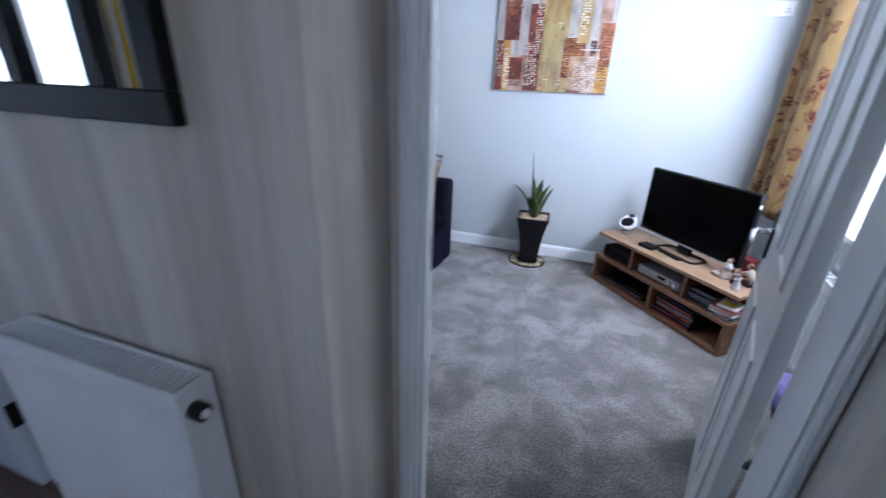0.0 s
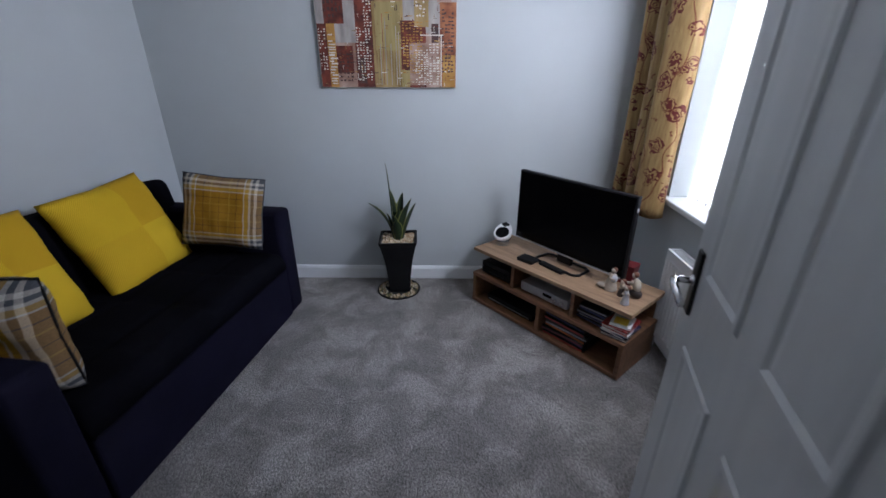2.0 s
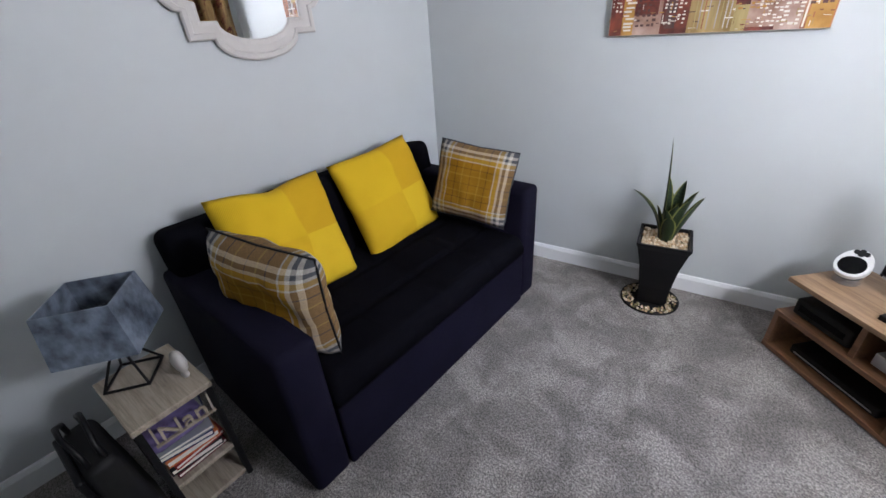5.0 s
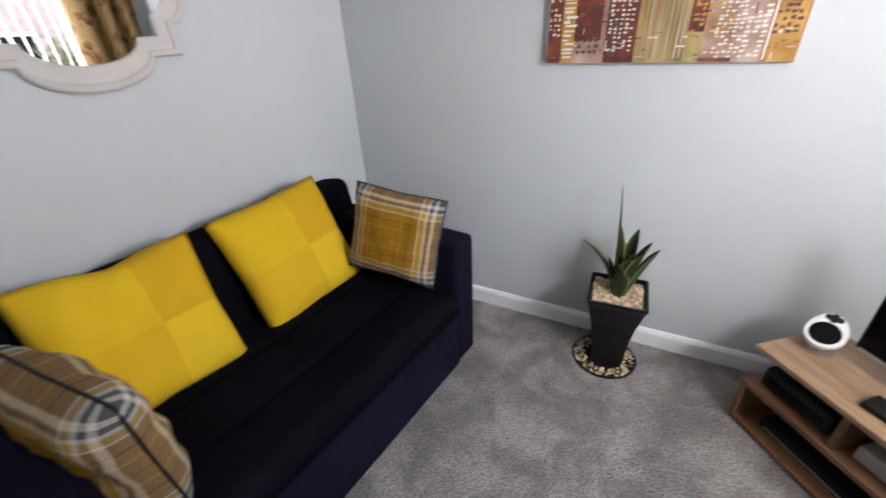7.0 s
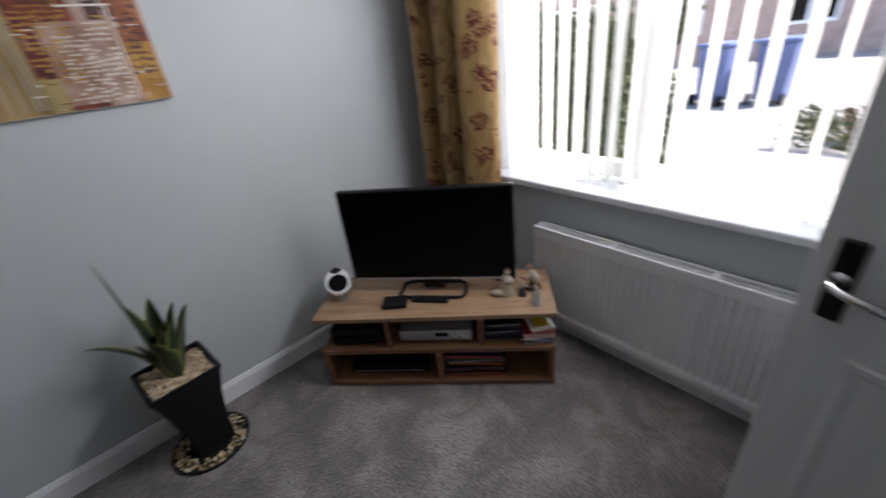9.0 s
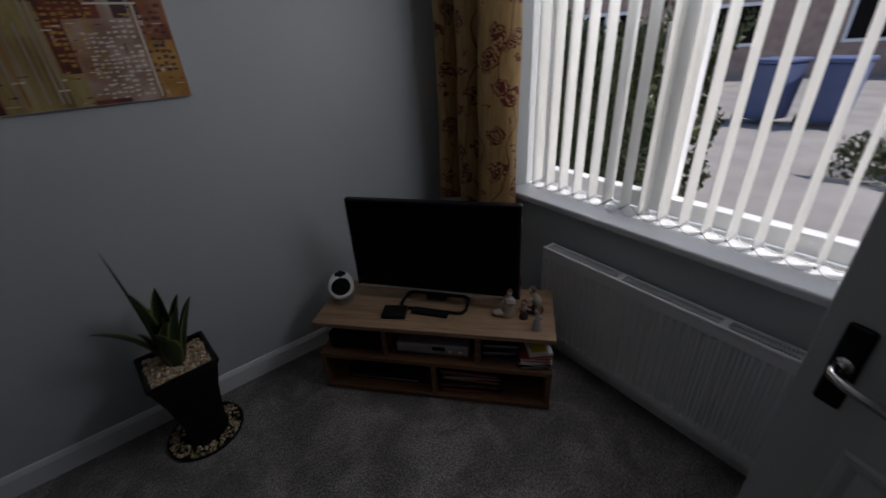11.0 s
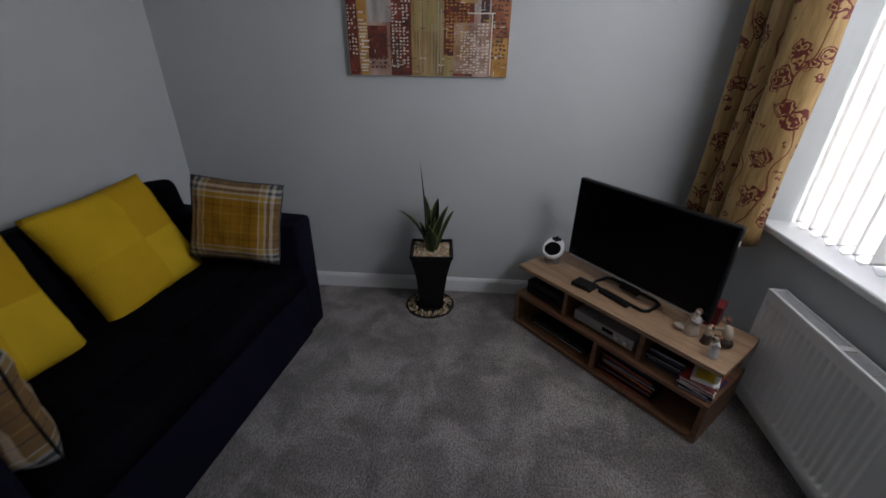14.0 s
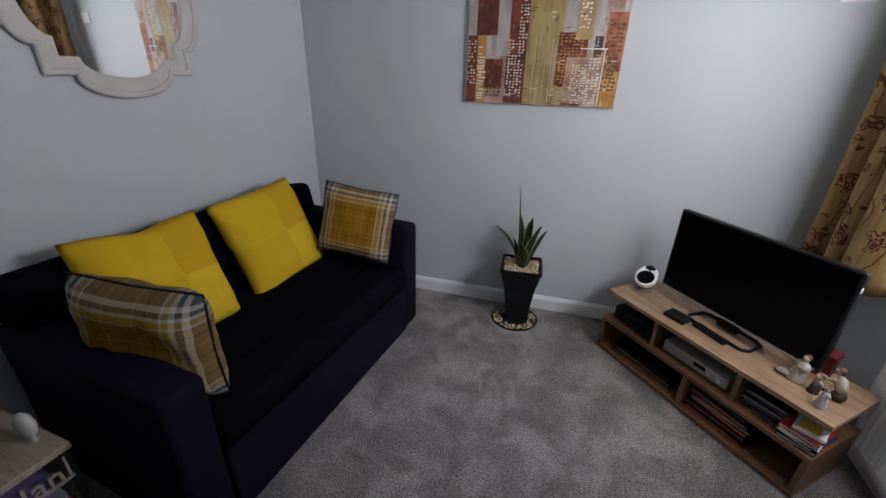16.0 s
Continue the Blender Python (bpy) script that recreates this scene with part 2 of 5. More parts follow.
line = maths(CURT, "GREATER_THAN", stem.outputs[1], 0.994)
cn = node(CURT, "ShaderNodeTexNoise", Scale=60.0, Detail=4)
link(CURT, coords(CURT, (1, 0.15, 1), uv=True), cn.inputs["Vector"])
gold = ramp(CURT, cn.outputs[0], [(0.3, (0.25, 0.15, 0.055)), (0.7, (0.40, 0.265, 0.11))])
c1 = mix(CURT, maths(CURT, "MAXIMUM", leaf, line), gold, (0.16, 0.05, 0.02))
colour(CURT, mix(CURT, rose, c1, (0.10, 0.012, 0.010)))
bump(CURT, cn.outputs[0], 0.3, 0.002)

LEAF = mat("snake_leaf", (0.05, 0.1, 0.03), 0.4)
lu = coords(LEAF, (1, 1, 1), uv=True)
ls = LEAF.node_tree.nodes.new("ShaderNodeSeparateXYZ")
link(LEAF, lu, ls.inputs[0])
edge = maths(LEAF, "ABSOLUTE", maths(LEAF, "SUBTRACT", ls.outputs[0], 0.5))
wv = node(LEAF, "ShaderNodeTexWave", Scale=6.0, Distortion=6.0, Detail=2.0)
wv.bands_direction = "Y"
link(LEAF, lu, wv.inputs["Vector"])
green = ramp(LEAF, wv.outputs[1], [(0.2, (0.006, 0.015, 0.006)), (0.8, (0.019, 0.038, 0.012))])
colour(LEAF, mix(LEAF, maths(LEAF, "GREATER_THAN", edge, 0.41), green, (0.16, 0.17, 0.045)))
HEDGE = noisy("hedge_leaves", (0.03, 0.045, 0.014), (0.12, 0.13, 0.045), 3, 0.5)
PAVE = noisy("drive_paving", (0.26, 0.245, 0.23), (0.36, 0.34, 0.315), 1.2, 0.9, bscale=30)
BRICKW = noisy("far_brick", (0.34, 0.24, 0.20), (0.44, 0.33, 0.28), 5, 0.9)
ROOFM = noisy("far_roof", (0.16, 0.10, 0.085), (0.22, 0.14, 0.12), 4, 0.9)
FENCE = noisy("fence_wood", (0.10, 0.065, 0.04), (0.18, 0.12, 0.08), 3, 0.9, stretch=(8, 8, 0.6))
BINBLUE = noisy("blue_bin", (0.10, 0.13, 0.25), (0.13, 0.16, 0.30), 4, 0.5)


# ---- builders ----
def part(name, bm, material, parent=None, label="", smooth=False):
    me = bpy.data.meshes.new(name)
    bm.to_mesh(me)
    bm.free()
    for m in material if isinstance(material, (list, tuple)) else (material,):
        me.materials.append(m)
    if smooth:
        for p in me.polygons:
            p.use_smooth = True
    ob = new(name, me)
    if parent:
        ob.parent = parent
    if label:
        ob["label"] = label
    return ob


def thing(name, m, label, category, group="", kind=""):
    e = new(name)
    e.matrix_basis = m
    e.empty_display_size = 0.05
    return tagged(e, label, category, group, kind)


def box(x0, y0, z0, x1, y1, z1, bev=0.0, seg=2, bm=None):
    """A box, bevelled if asked."""
    own = bmesh.new()
    bmesh.ops.create_cube(own, size=1)
    bmesh.ops.transform(own, verts=own.verts, matrix=Matrix.Translation(((x0 + x1) / 2, (y0 + y1) / 2, (z0 + z1) / 2)) @ Matrix.Diagonal((x1 - x0, y1 - y0, z1 - z0, 1)))
    if bev > 0:
        bmesh.ops.bevel(own, geom=own.edges[:], offset=bev, segments=seg, affect="EDGES", profile=0.5)
    if bm is None:
        return own
    join(bm, own)
    return bm


def join(bm, other, m=None):
    if m is not None:
        bmesh.ops.transform(other, verts=other.verts, matrix=m)
    me = bpy.data.meshes.new("tmp")
    other.to_mesh(me)
    other.free()
    bm.from_mesh(me)
    bpy.data.meshes.remove(me)
    return bm


def cyl(r0, r1, h, seg=24, m=None):
    bm = bmesh.new()
    bmesh.ops.create_cone(bm, cap_ends=True, segments=seg, radius1=r0, radius2=r1, depth=h)
    bmesh.ops.translate(bm, verts=bm.verts, vec=(0, 0, h / 2))
    if m is not None:
        bmesh.ops.transform(bm, verts=bm.verts, matrix=m)
    return bm


def ball(r, m=None, seg=16):
    bm = bmesh.new()
    bmesh.ops.create_uvsphere(bm, u_segments=seg, v_segments=seg // 2 + 2, radius=r)
    if m is not None:
        bmesh.ops.transform(bm, verts=bm.verts, matrix=m)
    return bm


def tube(points, r, seg=10, closed=False):
    """A round bar along points."""
    bm = bmesh.new()
    pts = [Vector(p) for p in points]
    rings = []
    for i, p in enumerate(pts):
        a = pts[i - 1] if i or closed else p
        b = pts[(i + 1) % len(pts)] if i + 1 < len(pts) or closed else p
        q = (b - a).to_track_quat("Z", "Y")
        rings.append([bm.verts.new(p + q @ Vector((r * math.cos(2 * math.pi * k / seg), r * math.sin(2 * math.pi * k / seg), 0))) for k in range(seg)])
    for i in range(len(rings) - (0 if closed else 1)):
        A, B = rings[i], rings[(i + 1) % len(rings)]
        for k in range(seg):
            bm.faces.new((A[k], A[(k + 1) % seg], B[(k + 1) % seg], B[k]))
    if not closed:
        bm.faces.new(rings[0][::-1])
        bm.faces.new(rings[-1])
    return bm


def lathe(profile, seg=32):
    bm = bmesh.new()
    rings = [[bm.verts.new((r * math.cos(2 * math.pi * k / seg), r * math.sin(2 * math.pi * k / seg), z)) for k in range(seg)] for r, z in profile]
    for A, B in zip(rings, rings[1:]):
        for k in range(seg):
            bm.faces.new((A[k], A[(k + 1) % seg], B[(k + 1) % seg], B[k]))
    bm.faces.new(rings[0][::-1])
    bm.faces.new(rings[-1])
    return bm


def prism(outline, z0, z1):
    bm = bmesh.new()
    lo = [bm.verts.new((x, y, z0)) for x, y in outline]
    hi = [bm.verts.new((x, y, z1)) for x, y in outline]
    n = len(lo)
    for k in range(n):
        bm.faces.new((lo[k], lo[(k + 1) % n], hi[(k + 1) % n], hi[k]))
    bm.faces.new(hi)
    bm.faces.new(lo[::-1])
    bmesh.ops.recalc_face_normals(bm, faces=bm.faces)
    return bm


def line_frame(p, q):
    """A frame whose x runs from p to q on the floor and whose y points to its left."""
    d = Vector((q[0] - p[0], q[1] - p[1]))
    return pose(p[0], p[1], 0, 0, 0, math.degrees(math.atan2(d.y, d.x))), d.length


def structure(name, bm, material, m=None, label="", parent=None):
    ob = part(name, bm, material, parent)
    if m is not None:
        ob.matrix_basis = m
    if parent is None:
        tagged(ob, label, name.split("_")[0], kind="structure")
    return ob


# ---- the room's shell ----
H = 2.4
NE, NW = (1.632, 3.765), (-1.534, 3.765)
SE, SW = (1.476, 1.17), (-1.846, 1.17)
EAST, EL = line_frame(SE, NE)   # x to the north, y into the room
WEST, WL = line_frame(NW, SW)   # x to the south, y into the room
NORTH, NL = line_frame(NE, NW)  # x to the west, y into the room

structure("floor", box(-2.0, 1.10, -0.12, 2.0, 4.0, 0.0), CARPET, label="grey-beige deep pile carpet with brushed marks")
structure("ceiling", box(-2.4, -1.4, H, 2.0, 4.0, H + 0.12), CEIL, label="plain white painted ceiling")
structure("wall_north", box(-0.3, -0.15, 0, NL + 0.3, 0, H), PAINT, NORTH, "pale grey-blue painted plaster wall")
structure("wall_west", box(0, -0.15, 0, WL + 0.0, 0, H), PAINT, WEST, "pale grey-blue painted plaster wall behind the sofa")
# window wall: opening from W0 to W1 along it
W0, W1, WZ0, WZ1, WT = 0.33, 2.06, 0.775, 2.12, 0.28
bm = box(-0.2, -WT, 0, W0, 0, H)
box(W1, -WT, 0, EL, 0, H, bm=bm)
box(W0, -WT, 0, W1, 0, WZ0, bm=bm)
box(W0, -WT, WZ1, W1, 0, H, bm=bm)
structure("wall_east", bm, PAINT, EAST, "pale grey-blue painted wall with a wide window")
# doorway wall
JL, JR, DY0, DY1, DH = 0.008, 0.772, 1.09, 1.17, 2.03
bm = prism([(-2.4, 0.87), (-0.088, 0.87), (-0.064, 1.085), (-0.064, 1.10), (-2.4, 1.10)], 0, H)
structure("wall_hall", bm, PAPER, label="beige striped wallpaper on the hall wall")
bm = box(-2.4, 1.103, 0, JL - 0.03, DY1, H)
box(JR + 0.03, 1.103, 0, 1.75, DY1, H, bm=bm)
box(JL - 0.03, 1.103, DH + 0.03, JR + 0.03, DY1, H, bm=bm)
structure("wall_south", bm, PAINT, label="pale painted wall round the doorway")
bm = box(-0.062, DY0, 0, JL - 0.031, 1.1, H)
box(JL - 0.031, DY0, DH + 0.031, JR + 0.031, 1.1, H, bm=bm)
structure("wall_hall_return", bm, PAPER, label="beige wallpaper over the doorway")
HY0, HY1, HZ0, HZ1 = -1.05, -0.30, 1.05, 2.0   # opening of the unseen window added for the hall fill
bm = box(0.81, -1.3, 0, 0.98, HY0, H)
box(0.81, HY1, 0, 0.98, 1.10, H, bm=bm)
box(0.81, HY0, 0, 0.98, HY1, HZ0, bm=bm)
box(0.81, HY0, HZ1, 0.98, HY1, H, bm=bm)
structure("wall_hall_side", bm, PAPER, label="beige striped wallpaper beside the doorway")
bm = box(-2.5, -1.3, 0, -2.4, -0.45, H)
box(-2.5, 0.35, 0, -2.4, 1.17, H, bm=bm)
box(-2.5, -0.45, 2.05, -2.4, 0.35, H, bm=bm)
structure("wall_hall_end", bm, PAPER, label="beige striped wallpaper at the hall's end")
bm = box(-2.5, -1.4, 0, 0.98, -1.3, H)
structure("wall_hall_front", bm, PAPER, label="beige striped wallpaper along the hall")
for i in range(14):
    b = part("plank", box(-2.4, -1.3 + i * 0.172, -0.05, 0.9, -1.3 + i * 0.172 + 0.170, -0.004, 0.002, 1), HALLWOOD)
    if i == 0:
        hall_floor = tagged(new("floor_hall"), "dark brown wooden hall floorboards", "floor", kind="structure")
    b.parent = hall_floor


def moulding(length, h=0.102, t=0.016):
    """Skirting with a rounded top edge, along x, standing in +y."""
    bm = prism([(0, 0), (t, 0), (t, h - 0.022), (t - 0.004, h - 0.012), (t - 0.008, h - 0.003), (0, h)], 0, length)
    bmesh.ops.transform(bm, verts=bm.verts, matrix=Matrix(((0, 0, 1, 0), (1, 0, 0, 0), (0, 1, 0, 0), (0, 0, 0, 1))))
    bmesh.ops.recalc_face_normals(bm, faces=bm.faces)
    return bm


structure("baseboard_north", moulding(NL), GLOSS, NORTH @ pose(0, 0.001, 0), "white gloss skirting board")
structure("baseboard_west", moulding(WL), GLOSS, WEST @ pose(0, 0.001, 0), "white gloss skirting board")
structure("baseboard_east", moulding(EL), GLOSS, EAST @ pose(0, 0.001, 0), "white gloss skirting board")

# door lining and architraves
bm = box(JL - 0.03, DY0 - 0.004, 0, JL, DY1 + 0.004, DH)
box(JR, DY0 - 0.004, 0, JR + 0.028, DY1 + 0.004, DH, bm=bm)
box(JL - 0.03, DY0 - 0.004, DH, JR + 0.028, DY1 + 0.004, DH + 0.028, bm=bm)
box(JL, DY0 + 0.012, 0, JL + 0.012, DY1 - 0.042, DH, bm=bm)
structure("trim_door_lining", bm, GLOSS, label="white gloss door lining with a stop")


def architrave(w, h):
    prof = [(0, 0), (w, 0), (w, 0.010), (w - 0.006, 0.016), (w * 0.55, 0.018), (w * 0.45, 0.012), (w * 0.3, 0.012), (w * 0.2, 0.018), (0.006, 0.018), (0, 0.012)]
    return prism(prof, 0, h)


structure("trim_architrave_left", architrave(0.034, DH + 0.06), GLOSS, pose(JL - 0.008, DY0 - 0.005, 0, 0, 0, 180), "white moulded door architrave")
a = structure("trim_architrave_right", architrave(0.028, DH + 0.06), GLOSS, pose(JR + 0.006, DY0 - 0.005, 0) @ Matrix.Diagonal((1, -1, 1, 1)), "white moulded door architrave")
structure("trim_architrave_inner", architrave(0.066, DH + 0.06), GLOSS, pose(JL - 0.008, DY1 + 0.005, 0) @ Matrix.Diagonal((-1, 1, 1, 1)), "white moulded door architrave")
strike = tagged(part("strike_plate", box(JL, 1.132, 0.965, JL + 0.004, 1.160, 1.045, 0.001), BROWNR), "worn steel strike plate let into the door lining", "strike plate")
part("latch_hole", box(JL + 0.001, 1.139, 0.99, JL + 0.0055, 1.153, 1.02), BLACK, strike, "dark latch hole")


# Added window, never in view: it only gives the hall's fill lamp an opening
hw = tagged(new("unseen_window"), "unseen white plastic hall window with a frosted pane, added for fill light", "window", kind="structure")
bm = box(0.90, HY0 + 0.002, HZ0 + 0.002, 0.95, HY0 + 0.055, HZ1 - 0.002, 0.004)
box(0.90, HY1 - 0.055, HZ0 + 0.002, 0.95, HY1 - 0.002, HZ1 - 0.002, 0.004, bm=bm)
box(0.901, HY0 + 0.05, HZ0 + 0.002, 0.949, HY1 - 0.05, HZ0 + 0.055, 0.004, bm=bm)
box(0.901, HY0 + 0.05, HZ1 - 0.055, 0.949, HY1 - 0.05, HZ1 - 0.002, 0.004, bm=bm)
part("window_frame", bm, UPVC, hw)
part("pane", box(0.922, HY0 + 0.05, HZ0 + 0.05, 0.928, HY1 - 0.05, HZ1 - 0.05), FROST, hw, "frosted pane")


# ---- the open door ----
def panel_door(name, width, height, thick, material):
    """A six-panel moulded door: x along it from the hinge, y through it."""
    root = new(name)
    bm = box(0, 0, 0, width, thick, height, 0.002, 1)
    part("leaf", bm, material, root)
    st, mid = 0.105, 0.095
    pw = (width - 2 * st - mid) / 2
    for z0, z1 in ((0.20, 0.80), (0.98, 1.62), (1.72, 1.90)):
        for x0 in (st, st + pw + mid):
            for y, s in ((0, -1), (thick, 1)):
                out = bmesh.new()
                x1 = x0 + pw
                rings = []
                for inset, d in ((0, 0.001), (0.006, 0.007), (0.018, 0.007), (0.030, 0.0015), (0.045, 0.003)):
                    rings.append([out.verts.new((a, y + s * d, b)) for a, b in ((x0 + inset, z0 + inset), (x1 - inset, z0 + inset), (x1 - inset, z1 - inset), (x0 + inset, z1 - inset))])
                for A, B in zip(rings, rings[1:]):
                    for k in range(4):
                        out.faces.new((A[k], A[(k + 1) % 4], B[(k + 1) % 4], B[k]))
                out.faces.new(rings[-1])
                bmesh.ops.recalc_face_normals(out, faces=out.faces)
                part("panel", out, material, root)
    return root


DW = 0.775
ang = 72.0
door = panel_door("door_1", DW, 2.0, 0.038, DOORW)
door.matrix_basis = pose(0.736, 1.21, 0.008, 0, 0, ang) @ Matrix.Translation((0, -0.038, 0))
tagged(door, "white six-panel moulded door standing wide open", "door", kind="structure")
for y, s in ((0.038, 1), (0.0, -1)):
    hd = part("door_handle", box(DW - 0.075, min(y, y + s * 0.009), 0.865, DW - 0.035, max(y, y + s * 0.009), 1.035, 0.006, 3), POTBLACK, door, "black and chrome lever handle")
    part("lever", tube([(DW - 0.055, y, 0.955), (DW - 0.055, y + s * 0.035, 0.955), (DW - 0.06, y + s * 0.05, 0.955), (DW - 0.085, y + s * 0.055, 0.952), (DW - 0.165, y + s * 0.052, 0.942)], 0.009, 12), CHROME, hd, "chrome lever", smooth=True)
    part("rose", cyl(0.016, 0.014, 0.012, 20, pose(DW - 0.055, y, 0.955, -90 * s, 0, 0)), CHROME, hd, smooth=True)
part("latch_plate", box(DW, 0.010, 0.93, DW + 0.002, 0.030, 1.05), CHROME, door, "steel latch plate")
for z in (0.25, 1.75):
    part("hinge", box(-0.012, 0.004, z, 0.001, 0.034, z + 0.09, 0.002), CHROME, door, "steel butt hinge")

# ---- window, sill, blind ----
win = thing("window_1", EAST, "white plastic window with two lights", "window", kind="structure")
FY0, FY1 = -0.255, -0.195
wf = box(W0 + 0.002, FY0, WZ0 + 0.03, W0 + 0.06, FY1, WZ1 - 0.002, 0.006)
box(W1 - 0.06, FY0, WZ0 + 0.03, W1 - 0.002, FY1, WZ1 - 0.002, 0.006, bm=wf)
box(W0 + 0.055, FY0 + 0.002, WZ0 + 0.03, W1 - 0.055, FY1 - 0.002, WZ0 + 0.10, 0.006, bm=wf)
box(W0 + 0.055, FY0 + 0.002, WZ1 - 0.06, W1 - 0.055, FY1 - 0.002, WZ1 - 0.002, 0.006, bm=wf)
part("window_frame", wf, UPVC, win)
WM = 1.42
part("mullion", box(WM - 0.05, FY0 + 0.003, WZ0 + 0.10, WM + 0.05, FY1 + 0.012, WZ1 - 0.06, 0.008), UPVC, win)
for a, b in ((W0 + 0.055, WM - 0.045), (WM + 0.045, W1 - 0.055)):
    p = part("pane", box(a, -0.228, WZ0 + 0.095, b, -0.222, WZ1 - 0.055), GLASS, win, "clear window pane")
    p.visible_shadow = False
part("window_handle", box(WM + 0.052, FY1 + 0.002, 1.36, WM + 0.072, FY1 + 0.03, 1.50, 0.006), WHITE, win, "white handle")
part("window_sill", box(W0 - 0.03, -0.20, WZ0 - 0.005, W1 + 0.03, 0.035, WZ0 + 0.027, 0.008, 3), GLOSS, win, "white gloss sill")

blind = thing("vertical_blind", EAST, "white fabric vertical blind half open over the window", "blind")
part("head_rail", box(W0 + 0.01, -0.135, WZ1 - 0.05, W1 - 0.01, -0.09, WZ1 - 0.004, 0.004), WHITE, blind)


def slat_mesh(h):
    bm = bmesh.new()
    cols = []
    for k in range(7):
        s = k / 6 - 0.5
        cols.append([bm.verts.new((0.007 * math.cos(math.pi * s), s * 0.089, z)) for z in (0, 0.03, h)])
    for A, B in zip(cols, cols[1:]):
        for q in range(2):
            bm.faces.new((A[q], B[q], B[q + 1], A[q + 1]))
    return bm


first = None
SLATZ = WZ0 + 0.05
for i in range(21):
    x = W0 + 0.055 + i * 0.0805
    turn = random.uniform(-3, 3) - 11 + 1.0 * i
    if first is None:
        first = part("slat", slat_mesh(WZ1 - 0.05 - SLATZ), BLIND, blind, smooth=True)
        s = first
    else:
        s = new("slat", first.data)
        s.parent = blind
    s.matrix_basis = pose(x, -0.112, SLATZ, 0, 0, turn)
    wgt = part("weight", box(-0.004, -0.040, -0.003, 0.0005, 0.040, 0.004), SILVER, s)
for side in (-0.035, 0.035):
    pts = []
    for i in range(20):
        for q in range(4):
            f = q / 4
            pts.append((W0 + 0.055 + (i + f) * 0.0805, -0.112 + side, SLATZ + 0.006 - 0.028 * (1 - (2 * f - 1) ** 2)))
    part("bead_chain", tube(pts, 0.0016, 5), WHITE, blind, "white bead chain")


# ---- curtains ----
def curtain(x0, x1, z0, z1, folds, depth, seed, lean=0.0, wrap=0):
    rnd = random.Random(seed)
    bm = bmesh.new()
    uv = bm.loops.layers.uv.new("UVMap")
    nx, nz = folds * 14, 16
    ph = [rnd.uniform(0.8, 1.2) for _ in range(folds + 1)]
    grid, us = [], [0.0]
    pts = []
    for i in range(nx + 1):
        f = i / nx
        amp = depth * ph[int(f * folds)]
        wave = 0.5 * amp * (1 - math.cos(2 * math.pi * folds * f)) + 0.01 * math.sin(9 * f + seed)
        if wrap:   # the leading edge turns to face the window
            e = f if wrap > 0 else 1 - f
            rise = min(1.0, e / 0.22) ** 0.7
            wave = 0.15 * rise + wave * 1.15 * max(0.0, min(1.0, (e - 0.12) / 0.2)) - 0.09 * max(0.0, e - 0.3)
        pts.append((f, wave))
    for (f0, a0), (f1, a1) in zip(pts, pts[1:]):
        us.append(us[-1] + math.hypot((f1 - f0) * (x1 - x0), a1 - a0))
    for j in range(nz + 1):
        g = j / nz
        row = []
        for i, (f, a) in enumerate(pts):
            gather = 1.0 + 0.10 * math.sin(3 * g + seed) * (f - 0.5)
            x = x0 + (x1 - x0) * (0.5 + (f - 0.5) * gather) + lean * g
            row.append(bm.verts.new((x, a * (1.0 - 0.25 * g) + 0.012 * math.sin(5 * g + 7 * f), z0 + (z1 - z0) * g + (0.012 * math.sin(6 * f * folds) if j == 0 else 0))))
        grid.append(row)
    for j in range(nz):
        for i in range(nx):
            face = bm.faces.new((grid[j][i], grid[j][i + 1], grid[j + 1][i + 1], grid[j + 1][i]))
            for lp, (a, b) in zip(face.loops, ((i, j), (i + 1, j), (i + 1, j + 1), (i, j + 1))):
                lp[uv].uv = (us[a], (z1 - z0) * b / nz)
    return bm


def drape(profile, z0, z1, seed):
    """Cloth hung in folds: profile gives the fold line from above, as (along the wall, out from it)."""
    knots = [Vector(p) for p in profile]
    line2 = []
    for i in range(len(knots) - 1):
        p0, p1, p2, p3 = knots[max(i - 1, 0)], knots[i], knots[i + 1], knots[min(i + 2, len(knots) - 1)]
        for q in range(5):
            t = q / 5
            line2.append(0.5 * ((2 * p1) + (p2 - p0) * t + (2 * p0 - 5 * p1 + 4 * p2 - p3) * t * t + (3 * p1 - p0 - 3 * p2 + p3) * t ** 3))
    line2.append(knots[-1])
    run = [0.0]
    for p, q in zip(line2, line2[1:]):
        run.append(run[-1] + (q - p).length)
    bm = bmesh.new()
    uv = bm.loops.layers.uv.new("UVMap")
    nz, grid = 28, []
    for j in range(nz + 1):
        g = j / nz
        row = []
        for i, p in enumerate(line2):
            sway = 0.010 * noise.noise((run[i] * 4, g * 2.6, seed)) + 0.004 * noise.noise((run[i] * 15, g * 7, seed))
            hem = 0.010 * math.sin(run[i] * 21 + seed) if j == 0 else 0.0
            flare = 1.0 + 0.05 * (1 - g)
            row.append(bm.verts.new((p.x + sway, max(0.004, p.y * flare + sway), z0 + (z1 - z0) * g + hem)))
        grid.append(row)
    for j in range(nz):
        for i in range(len(line2) - 1):
            face = bm.faces.new((grid[j][i], grid[j][i + 1], grid[j + 1][i + 1], grid[j + 1][i]))
            for lp, (a, b) in zip(face.loops, ((i, j), (i + 1, j), (i + 1, j + 1), (i, j + 1))):
                lp[uv].uv = (run[a], (z1 - z0) * b / nz)
    return bm


